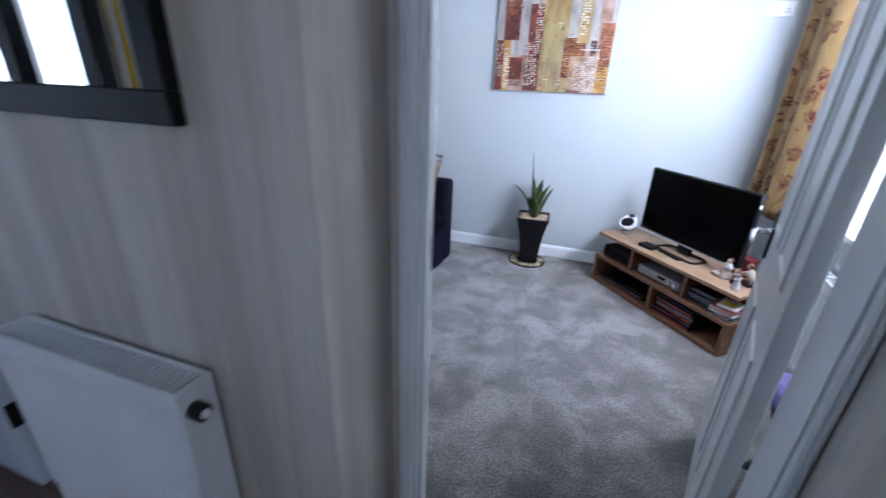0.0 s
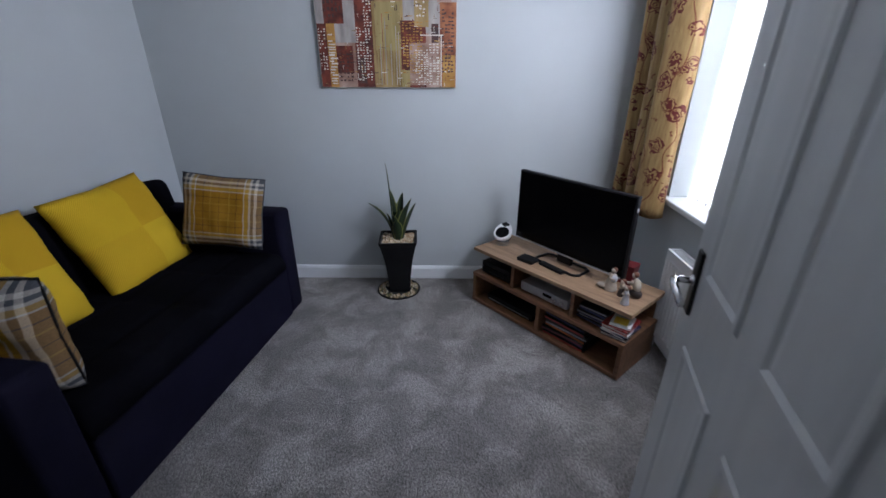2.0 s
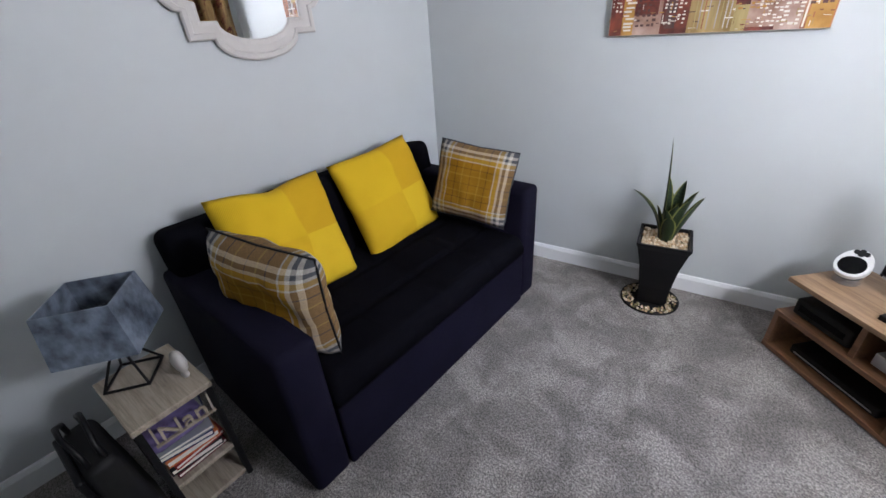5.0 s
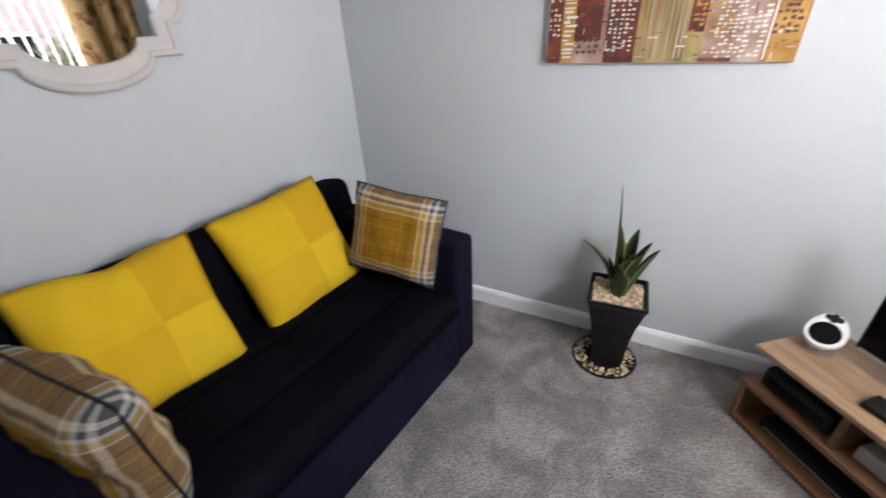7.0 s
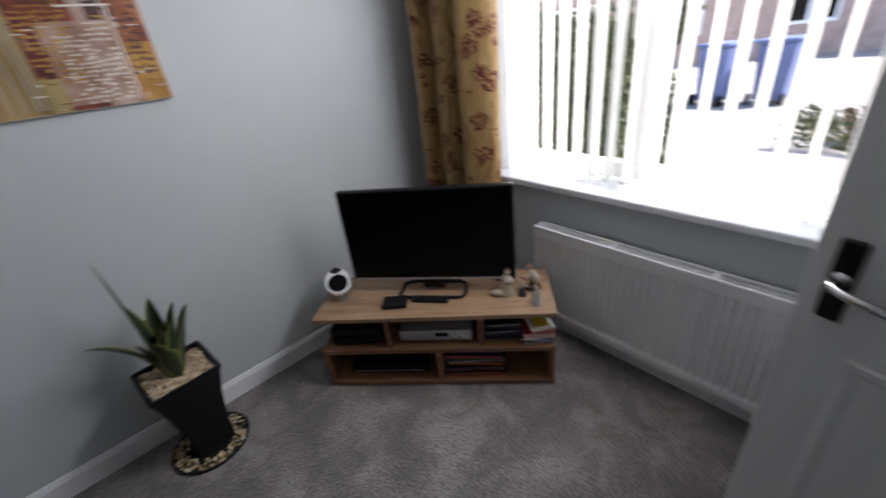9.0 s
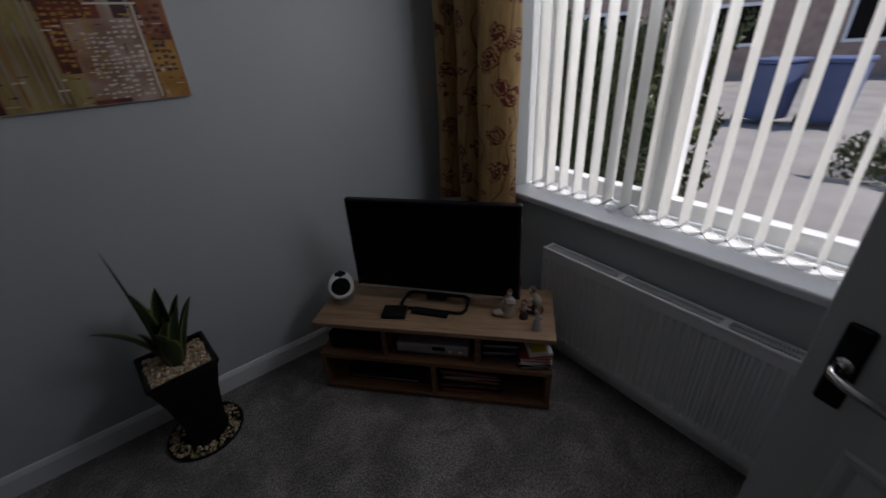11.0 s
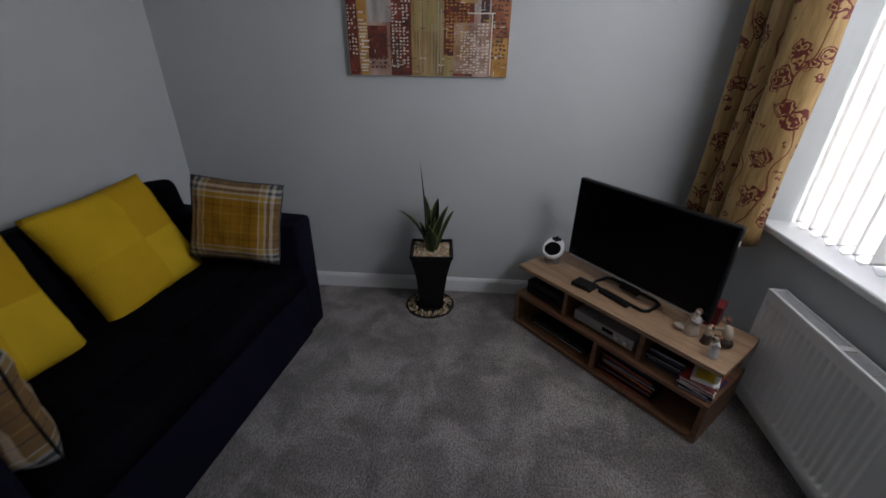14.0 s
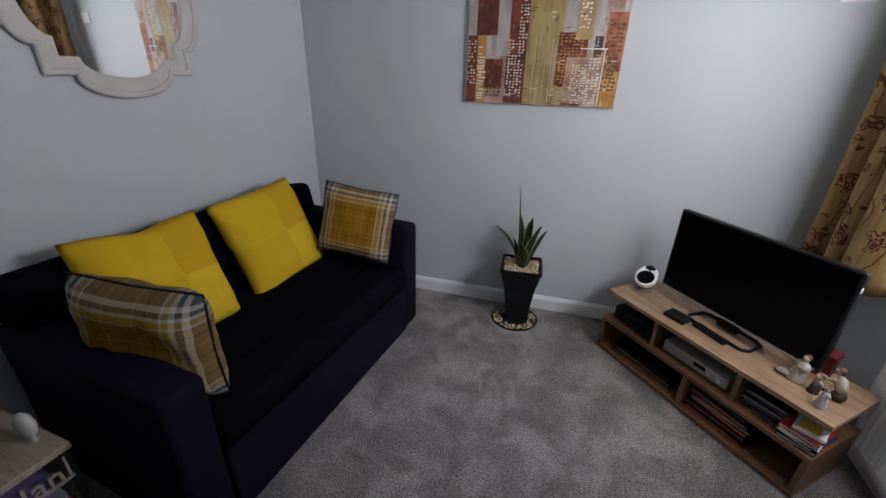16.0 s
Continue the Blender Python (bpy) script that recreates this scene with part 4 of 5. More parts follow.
def gown(h, r):
    return lathe([(r, 0), (r * 1.02, h * 0.06), (r * 0.8, h * 0.35), (r * 0.52, h * 0.6), (r * 0.6, h * 0.72), (r * 0.5, h * 0.8), (r * 0.2, h * 0.84), (r * 0.18, h * 0.87)], 18)


def lump(r, x, y, z, sx=1.0, sy=1.0, sz=1.0, rx=0, ry=0):
    return ball(r, pose(x, y, z, rx, ry, 0) @ Matrix.Diagonal((sx, sy, sz, 1)))


def head(x, y, z, r=0.0125):
    return [(lump(r, x, y, z, 1, 1, 1.12), 0), (lump(r * 1.08, x + 0.003, y + 0.004, z + 0.004, 1, 1, 1.05), 1)]


def limb(pts, r=0.005):
    return tube(pts, r, 8)


figure("figurine", on_unit(0.865, 0.155, 0.39, 20), [(gown(0.115, 0.034), 0), (lump(0.026, -0.030, 0.004, 0.016, 1.5, 1.0, 0.55), 0), (lump(0.018, 0.014, -0.016, 0.072, 0.9, 0.7, 1.1), 3),
       (limb([(-0.014, -0.004, 0.088), (-0.006, -0.022, 0.072), (0.014, -0.028, 0.074)]), 0), (limb([(0.018, 0.0, 0.088), (0.026, -0.018, 0.07), (0.012, -0.028, 0.068)]), 0)] + head(0.006, -0.004, 0.112), "cream resin kneeling figurine with auburn hair")
figure("figurine", on_unit(0.985, 0.175, 0.39, -30), [(lump(0.026, 0.008, 0.004, 0.022, 1.15, 1.0, 0.85), 2), (lump(0.016, -0.022, -0.008, 0.016, 1.4, 0.8, 0.9), 2), (lump(0.024, 0.004, 0.002, 0.068, 0.95, 0.8, 1.45, 0, -22), 0),
       (limb([(-0.004, -0.018, 0.085), (-0.028, -0.026, 0.066), (-0.046, -0.016, 0.064)], 0.006), 0), (limb([(0.004, 0.016, 0.085), (-0.024, 0.014, 0.058), (-0.044, 0.0, 0.050)], 0.006), 0)] + head(-0.020, -0.002, 0.112, 0.014), "cream resin father figurine bending forward")
figure("figurine", on_unit(0.935, 0.135, 0.39, 10), [(lathe([(0.019, 0), (0.020, 0.004), (0.015, 0.03), (0.013, 0.042)], 16), 2), (lump(0.014, 0, 0, 0.052, 1, 0.8, 1.2), 0), (limb([(0.010, -0.004, 0.058), (0.022, -0.010, 0.048), (0.030, -0.008, 0.05)], 0.004), 0)] + head(0, -0.002, 0.078, 0.012), "small resin child figurine in dark trousers")
figure("figurine", on_unit(0.990, 0.070, 0.39, 0), [(gown(0.088, 0.021), 3), (limb([(-0.010, -0.002, 0.066), (-0.012, -0.016, 0.056), (0.0, -0.019, 0.060)], 0.004), 0), (limb([(0.011, -0.002, 0.066), (0.018, -0.010, 0.058), (0.014, -0.016, 0.066)], 0.004), 0)] + head(0, -0.002, 0.086, 0.0115), "grey-white resin girl figurine standing")

# ---- plant ----
PM = pose(0.013, 3.588, 0, 0, 0, 4)
plant = thing("potted_plant", PM, "snake plant in a tall tapered black pot", "potted plant")
bm = bmesh.new()
prof = [(0.070, 0.012), (0.074, 0.03), (0.078, 0.12), (0.095, 0.26), (0.118, 0.37), (0.128, 0.395), (0.128, 0.405), (0.117, 0.405), (0.112, 0.38)]
rings = []
for r, z in prof:
    rings.append([bm.verts.new((sx * r, sy * r, z)) for sx, sy in ((-1, -1), (1, -1), (1, 1), (-1, 1))])
for A, B in zip(rings, rings[1:]):
    for k in range(4):
        bm.faces.new((A[k], A[(k + 1) % 4], B[(k + 1) % 4], B[k]))
bm.faces.new(rings[0][::-1])
bm.faces.new(rings[-1])
bmesh.ops.bevel(bm, geom=[e for e in bm.edges if abs(e.verts[0].co.z - e.verts[1].co.z) > 0.005], offset=0.006, segments=2, affect="EDGES")
part("pot", bm, POTBLACK, plant, "glossy black square pot")
rnd = random.Random(2)
PEBA = [noisy("pebble_pale", (0.50, 0.41, 0.29), (0.66, 0.56, 0.42), 30, 0.8), noisy("pebble_tan", (0.33, 0.22, 0.12), (0.45, 0.32, 0.19), 30, 0.8), noisy("pebble_moss", (0.10, 0.10, 0.035), (0.24, 0.20, 0.09), 30, 0.8)]


def pebbles(count, place, size, mats):
    bm = bmesh.new()
    for k in range(count):
        x, y, z = place()
        one = bmesh.new()
        bmesh.ops.create_icosphere(one, subdivisions=1, radius=size * rnd.uniform(0.6, 1.2))
        for f in one.faces:
            f.material_index = rnd.randrange(len(mats))
        i = rnd.randrange(len(mats))
        for f in one.faces:
            f.material_index = i
        join(bm, one, pose(x, y, z, rnd.uniform(0, 90), rnd.uniform(0, 90), rnd.uniform(0, 90)) @ Matrix.Diagonal((1.2, 1, 0.7, 1)))
    return bm


part("soil", box(-0.108, -0.108, 0.36, 0.108, 0.108, 0.384), GRAVEL, plant)
tagged(part("gravel", pebbles(380, lambda: (rnd.uniform(-0.106, 0.106), rnd.uniform(-0.106, 0.106), 0.386 + rnd.uniform(0, 0.006)), 0.009, PEBA[:2]), PEBA[:2], plant, "pale pebbles"), kind="stuff")


def leaf(length, width, azim, tilt, curl, twist=0.0, m0=(0, 0)):
    bm = bmesh.new()
    uv = bm.loops.layers.uv.new("UVMap")
    n, rows = 14, []
    for j in range(n + 1):
        f = j / n
        w = 1.25 * width * (0.55 + 0.9 * f) * (1 - f ** 3.2) if f < 0.999 else 0.0
        a = radians(tilt + curl * f)
        r = sum(math.sin(radians(tilt + curl * q / n)) for q in range(j)) * length / n
        z = sum(math.cos(radians(tilt + curl * q / n)) for q in range(j)) * length / n
        row = []
        for i in range(5):
            s = i / 4 - 0.5
            fold = 0.35 * w * (2 * abs(s)) ** 1.5
            tw = radians(twist * f)
            row.append(bm.verts.new((r - fold * math.cos(a) + 0.3 * s * w * math.sin(tw), s * w * math.cos(tw), z + fold * math.sin(a))))
        rows.append(row)
    for j in range(n):
        for i in range(4):
            face = bm.faces.new((rows[j][i], rows[j][i + 1], rows[j + 1][i + 1], rows[j + 1][i]))
            for lp, (a, b) in zip(face.loops, ((i, j), (i + 1, j), (i + 1, j + 1), (i, j + 1))):
                lp[uv].uv = (a / 4, b / n)
    bmesh.ops.transform(bm, verts=bm.verts, matrix=pose(m0[0], m0[1], 0.375, 0, 0, azim))
    return bm


for args in ((0.53, 0.022, 200, 2, 5, 60, (-0.035, 0.0)), (0.34, 0.044, 150, 8, 4, 20, (-0.015, 0.02)), (0.32, 0.034, 185, 8, 55, 20, (-0.035, -0.01)), (0.29, 0.060, 10, 22, 8, 10, (0.02, 0)),
             (0.27, 0.066, -35, 20, 6, -10, (0.02, -0.02)), (0.23, 0.062, -75, 12, 6, 15, (0.01, -0.03)), (0.31, 0.055, 60, 12, 8, 0, (0.01, 0.03)), (0.20, 0.058, -125, 10, 10, 0, (-0.01, -0.03)),
             (0.28, 0.060, -8, 34, 6, 5, (0.03, 0)), (0.17, 0.060, -95, 20, 10, 0, (0, -0.035)), (0.25, 0.05, 110, 14, 8, 0, (0, 0.03)), (0.20, 0.052, 190, 14, 10, 0, (-0.03, 0)), (0.24, 0.058, -20, 12, 4, 0, (0.0, -0.01))):
    part("leaf", leaf(args[0] * 1.06, args[1] * 1.05, args[2], args[3] * 0.5, *args[4:]), LEAF, plant, smooth=True)
sc = thing("saucer", pose(0.005, 3.568, 0), "round stone-filled saucer under the plant pot", "saucer")
part("dish", lathe([(0.145, 0), (0.152, 0.004), (0.153, 0.013), (0.146, 0.013), (0.144, 0.008)], 40), MATTBLACK, sc, smooth=True)
bm = pebbles(260, lambda: (lambda a, r: (r * math.cos(a), r * math.sin(a), 0.010))(rnd.uniform(0, 6.28), rnd.uniform(0.09, 0.142)), 0.009, PEBA)
tagged(part("gravel", bm, PEBA, sc, "mossy pebbles"), kind="stuff")

# ---- canvas picture ----
PX0, PX1, PZ0, PZ1 = -0.445, 0.399, 1.355, 2.20
pic = thing("canvas_picture", pose(PX0, 3.762, PZ0, 90, 0, 0), "abstract city skyline canvas in ochre, red and grey", "picture")
PW, PH = PX1 - PX0, PZ1 - PZ0
part("canvas", box(0, 0, 0, PW, PH, 0.022, 0.003), noisy("canvas_edge", (0.46, 0.42, 0.37), (0.56, 0.52, 0.47), 12, 0.8, bstr=0.4, bscale=300), pic)
rnd = random.Random(11)


def paint(name, a, b, sc=10, st=(1, 1, 1)):
    return noisy(name, a, b, sc, 0.6, detail=6, bstr=0.5, bdist=0.002, bscale=90, stretch=st)


ART = [paint("ochre", (0.20, 0.125, 0.035), (0.46, 0.33, 0.14), 7, (3, 0.6, 1)), paint("maroon", (0.05, 0.010, 0.008), (0.22, 0.045, 0.022), 22), paint("grey_wash", (0.24, 0.22, 0.21), (0.50, 0.46, 0.43), 6, (3, 0.8, 1)),
       paint("amber", (0.30, 0.14, 0.02), (0.54, 0.30, 0.07), 12), paint("rust", (0.16, 0.04, 0.015), (0.44, 0.17, 0.07), 14), paint("olive", (0.26, 0.20, 0.07), (0.42, 0.33, 0.14), 8, (4, 0.5, 1)),
       paint("ivory", (0.62, 0.58, 0.50), (0.76, 0.72, 0.64), 20), paint("dark", (0.04, 0.025, 0.025), (0.12, 0.05, 0.04), 14), paint("rose_wash", (0.22, 0.11, 0.07), (0.50, 0.36, 0.30), 12)]


def daub(bm, x0, z0, x1, z1, mi, h):
    q = [bm.verts.new((x0 * PW, z0 * PH, h)), bm.verts.new((x1 * PW, z0 * PH, h)), bm.verts.new((x1 * PW, z1 * PH, h)), bm.verts.new((x0 * PW, z1 * PH, h))]
    f = bm.faces.new(q)
    f.material_index = mi


bm = bmesh.new()
daub(bm, 0.004, 0.004, 0.996, 0.996, 0, 0.0224)
part("ground_coat", bm, ART[2], pic)
blocks = [(0.005, 0, 0.07, 0.42, 1), (0.07, 0.0, 0.13, 0.45, 3), (0.06, 0.42, 0.20, 0.83, 1), (0.13, 0, 0.27, 0.30, 8), (0.13, 0.1, 0.25, 0.28, 1), (0.27, 0, 0.40, 0.70, 1), (0.40, 0, 0.62, 0.90, 0), (0.42, 0.25, 0.60, 0.55, 5),
          (0.46, 0.9, 0.56, 1.0, 5), (0.60, 0.0, 0.78, 0.44, 1), (0.66, 0.02, 0.80, 0.30, 8), (0.70, 0.40, 0.80, 0.85, 0), (0.78, 0, 0.90, 0.36, 8), (0.80, 0.34, 0.90, 0.62, 2), (0.82, 0.30, 0.87, 0.42, 7),
          (0.88, 0, 0.995, 0.55, 4), (0.90, 0.0, 0.99, 0.22, 3), (0.20, 0.30, 0.28, 0.9, 2), (0.62, 0.44, 0.70, 0.9, 2), (0.86, 0.55, 0.96, 0.8, 8), (0.29, 0.03, 0.34, 0.2, 7), (0.60, 0.0, 0.66, 0.12, 5), (0.08, 0.62, 0.17, 0.78, 4)]
for k, (a, b, c, d, mi) in enumerate(blocks):
    bm = bmesh.new()
    daub(bm, a, max(b, 0.004), c, d, 0, 0.0227 + 0.00012 * k)
    part("painted_block", bm, ART[mi], pic)
bm = bmesh.new()


def windows(x0, z0, x1, z1, nx, nz, mi, fill=0.6, h=0.0262):
    for i in range(nx):
        for j in range(nz):
            if rnd.random() < 0.82:
                w, t = (x1 - x0) / nx, (z1 - z0) / nz
                a, b = x0 + i * w + rnd.uniform(0, 0.25) * w, z0 + j * t + rnd.uniform(0, 0.3) * t
                daub(bm, a, b, a + w * fill * rnd.uniform(0.6, 1.2), b + t * rnd.uniform(0.3, 0.6), mi, h)


windows(0.075, 0.02, 0.125, 0.36, 1, 18, 6, 0.9)
windows(0.01, 0.12, 0.065, 0.40, 3, 14, 6)
windows(0.06, 0.45, 0.20, 0.82, 5, 9, 7)
windows(0.28, 0.05, 0.39, 0.40, 5, 20, 6)
windows(0.34, 0.40, 0.40, 0.70, 3, 16, 6)
windows(0.61, 0.10, 0.76, 0.44, 6, 18, 3, 0.7)
windows(0.70, 0.02, 0.80, 0.26, 5, 16, 6, 0.7)
windows(0.71, 0.46, 0.78, 0.84, 3, 18, 6, 0.7)
windows(0.80, 0.02, 0.88, 0.30, 3, 16, 6, 0.7)
windows(0.89, 0.10, 0.98, 0.52, 4, 18, 7, 0.8)
windows(0.14, 0.04, 0.25, 0.24, 4, 8, 7)
for a, c0, c, d, mi in blocks:   # ragged strokes over the block edges
    for k in range(int(260 * (c - a) * (d - c0)) + 6):
        x, y = rnd.uniform(a - 0.01, c - 0.01), rnd.uniform(max(c0, 0.01), d)
        w, t = rnd.uniform(0.008, 0.04), rnd.uniform(0.002, 0.006)
        if rnd.random() < 0.25:
            w, t = t, w
        daub(bm, max(0.005, x), y, min(0.995, x + w), min(0.995, y + t), rnd.choice((mi, mi, 7, 6, 0, 1, 3)), 0.0258 + 0.0003 * rnd.random())
for k in range(9):
    x = 0.43 + k * 0.019
    daub(bm, x, 0.02, x + 0.005, rnd.uniform(0.25, 0.5), rnd.choice((2, 5, 4)), 0.0263)
daub(bm, 0.74, 0.345, 0.905, 0.352, 6, 0.0264)
daub(bm, 0.885, 0.01, 0.893, 0.35, 6, 0.0265)
tagged(part("brushwork", bm, ART, pic, "small pale and dark brush marks"), kind="stuff")

# ---- quatrefoil wall mirror ----
my = (3.765 - 2.63) * 1.0072
mir = thing("wall_mirror", WEST @ pose(my, 0.002, 1.76, 90, 0, 180), "quatrefoil mirror in a greige moulded frame", "mirror")


def quatre(s, r, tip):
    """Square corners with a round lobe on each side."""
    pts = []
    for k in range(4):
        a = radians(90 * k)
        ca, sa = math.cos(a), math.sin(a)
        side = [(s, -s), (s, -r)]
        for q in range(13):
            t = radians(-90 + 15 * q)
            side.append((s + tip * math.cos(t), r * math.sin(t)))
        side.append((s, r))
        pts += [(x * ca - y * sa, x * sa + y * ca) for x, y in side]
    return pts


prof = [(0.288, 0.190, 0.090, 0.0), (0.290, 0.192, 0.092, 0.022), (0.284, 0.188, 0.090, 0.028), (0.268, 0.180, 0.088, 0.030), (0.264, 0.178, 0.087, 0.024), (0.240, 0.168, 0.080, 0.024), (0.226, 0.160, 0.076, 0.020), (0.222, 0.158, 0.075, 0.008)]
bm = bmesh.new()
rings = [[bm.verts.new((x, y, h)) for x, y in quatre(s, r, tip)] for s, r, tip, h in prof]
for A, B in zip(rings, rings[1:]):
    n = len(A)
    for k in range(n):
        bm.faces.new((A[k], A[(k + 1) % n], B[(k + 1) % n], B[k]))
bm.faces.new(rings[0][::-1])
bmesh.ops.remove_doubles(bm, verts=bm.verts, dist=0.0005)
part("frame", bm, MFRAME, mir, "greige moulded frame")
bm = prism(quatre(0.224, 0.159, 0.076), 0.008, 0.011)
part("mirror_glass", bm, MIRROR, mir, "clear mirror glass")

# ---- socket plate high on the wall ----
so = thing("socket_plate", pose(1.345, 3.7635, 1.895, 90, 0, 0), "white double socket plate high on the wall", "socket")
part("plate", box(-0.073, -0.043, 0, 0.073, 0.043, 0.010, 0.004), WHITE, so)
for x in (-0.036, 0.036):
    part("switch", box(x - 0.006, 0.012, 0.010, x + 0.006, 0.028, 0.014, 0.002), WHITE, so)
    for dx, dy in ((0, 0.0), (-0.011, -0.018), (0.011, -0.018)):
        part("slot", box(x + dx - 0.003, dy - 0.004, 0.0098, x + dx + 0.003, dy + 0.004, 0.0104), BLACK, so)

# ---- side table with lamp ----
ST = pose(-1.295, 1.635, 0, 0, 0, -4)
tab = thing("side_table", ST, "small grey oak side table with a shelf, beside the sofa", "side table")
part("top", box(-0.165, -0.125, 0.478, 0.165, 0.115, 0.50, 0.002, 1), GREYOAK, tab)
part("shelf", box(-0.155, -0.115, 0.17, 0.155, 0.105, 0.19, 0.002, 1), GREYOAK, tab)
part("base", box(-0.155, -0.115, 0.02, 0.155, 0.105, 0.04, 0.002, 1), GREYOAK, tab)
for x in (-0.16, 0.14):
    for y in (-0.12, 0.09):
        part("leg", box(x, y, 0, x + 0.02, y + 0.02, 0.478, 0.002, 1), MATTBLACK, tab, "black leg")
lamp = thing("table_lamp", ST @ pose(-0.085, -0.02, 0.50, 0, 0, -38) @ Matrix.Diagonal((0.82, 0.82, 0.98, 1)), "table lamp with a square crushed velvet shade, unlit", "lamp")
part("base_frame", tube([(-0.08, -0.08, 0.006), (0.08, -0.08, 0.006), (0.08, 0.08, 0.006), (-0.08, 0.08, 0.006)], 0.006, 8, True), BLACK, lamp, "black wire base")
for sx, sy in ((-1, -1), (1, -1), (1, 1), (-1, 1)):
    part("strut", tube([(sx * 0.08, sy * 0.08, 0.006), (0, 0, 0.17)], 0.005, 8), BLACK, lamp)
part("stem", cyl(0.008, 0.008, 0.10, 12, pose(0, 0, 0.16)), BLACK, lamp)
bm = bmesh.new()
R = [[bm.verts.new((sx * r, sy * r, z)) for sx, sy in ((-1, -1), (1, -1), (1, 1), (-1, 1))] for r, z in ((0.140, 0.17), (0.120, 0.35), (0.116, 0.35), (0.136, 0.17))]
for A, B in zip(R, R[1:] + R[:1]):
    for k in range(4):
        bm.faces.new((A[k], A[(k + 1) % 4], B[(k + 1) % 4], B[k]))
bmesh.ops.recalc_face_normals(bm, faces=bm.faces)
part("shade", bm, VELVET, lamp, "grey-blue crushed velvet shade")
z = 0.19
rnd = random.Random(21)
for k in range(6):
    h = rnd.uniform(0.014, 0.03)
    b = book(ST @ pose(0.02, 0.0, z, 0, 0, rnd.uniform(70, 100)), 0.17, 0.22, h, BOOKC[(5, 2, 1, 4, 0, 3)[k]], "paperback in the stack under the table top")
    z += h + 0.0003
bag = tagged(part("purple_pouch", soft_box(-0.07, -0.10, 0, 0.09, 0.08, 0.09, 0.03), PURPLE, smooth=True), "folded purple fabric pouch on the books", "pouch")
bag.matrix_basis = ST @ pose(0.03, -0.01, z)
sign = thing("name_sign", ST @ pose(0.172, 0.0, 0.40, 90, 0, 86), "small wooden sign with cut-out letters", "sign")
part("board", box(-0.09, -0.005, -0.004, 0.09, 0.003, 0.006, 0.001), GREYOAK, sign)
cu = bpy.data.curves.new("letters", "FONT")
cu.body, cu.size, cu.extrude, cu.align_x = "Nan", 0.085, 0.004, "CENTER"
lt = new("letters", cu)
lt.parent = sign
lt.matrix_basis = pose(0, 0.003, 0.001)
cu.materials.append(GREYOAK)
for x in (-0.085, 0.08):
    part("post", box(x, -0.005, -0.003, x + 0.006, 0.076, 0.003), GREYOAK, sign)

# ---- bag by the side table ----
sb = thing("shoulder_bag", pose(-1.30, 1.445, 0, 3, 0, -4) @ Matrix.Diagonal((1, 1, 1.1, 1)), "black fabric shoulder bag leaning on the side table", "bag")
bm = soft_box(-0.13, -0.045, 0.0, 0.13, 0.045, 0.40, 0.03)
for vt in bm.verts:
    vt.co.y *= 1.25 - 0.6 * vt.co.z
    vt.co.x += 0.01 * noise.noise((vt.co.x * 9, vt.co.y * 9, vt.co.z * 9))
part("body", bm, MATTBLACK, sb, smooth=True)
part("flap", soft_box(-0.125, -0.066, 0.22, 0.125, -0.046, 0.39, 0.008), BLACK, sb, "black flap")
for y in (-0.02, 0.02):
    part("strap", tube([(-0.10, y, 0.38), (-0.09, y, 0.44), (-0.03, y * 1.5, 0.475), (0.03, y * 1.5, 0.475), (0.09, y, 0.44), (0.10, y, 0.38)], 0.008, 8), BLACK, sb, "narrow black strap", smooth=True)
shell = tagged(part("grey_ornament", lathe([(0.022, 0), (0.024, 0.004), (0.012, 0.012), (0.034, 0.035), (0.042, 0.06), (0.034, 0.085), (0.010, 0.10)], 24), MFRAME, smooth=True), "small rounded grey ornament on the side table", "ornament")
shell.matrix_basis = ST @ pose(0.06, 0.08, 0.50) @ Matrix.Diagonal((1, 0.5, 1, 1))

# ---- chair under a purple throw ----
CH = pose(1.25, 1.61, 0, 0, 0, 2)
chair = thing("folding_chair", CH, "black tubular folding chair half hidden by a throw", "chair")
part("seat", box(-0.19, -0.20, 0.425, 0.19, 0.19, 0.45, 0.01, 3), BLACK, chair)
for sx in (-1, 1):
    x = sx * 0.19
    part("leg", tube([(x, -0.20, 0.80), (x, -0.12, 0.45), (x, 0.21, 0.0)], 0.011, 10), BLACK, chair, "black steel tube", smooth=True)
    part("leg", tube([(x * 0.9, 0.15, 0.42), (x * 0.9, -0.22, 0.0)], 0.011, 10), BLACK, chair, "black steel tube", smooth=True)
part("backrest", box(-0.19, -0.215, 0.66, 0.19, -0.19, 0.80, 0.008), BLACK, chair)
part("stretcher", tube([(-0.19, 0.16, 0.075), (0.19, 0.16, 0.075)], 0.008, 10), BLACK, chair)


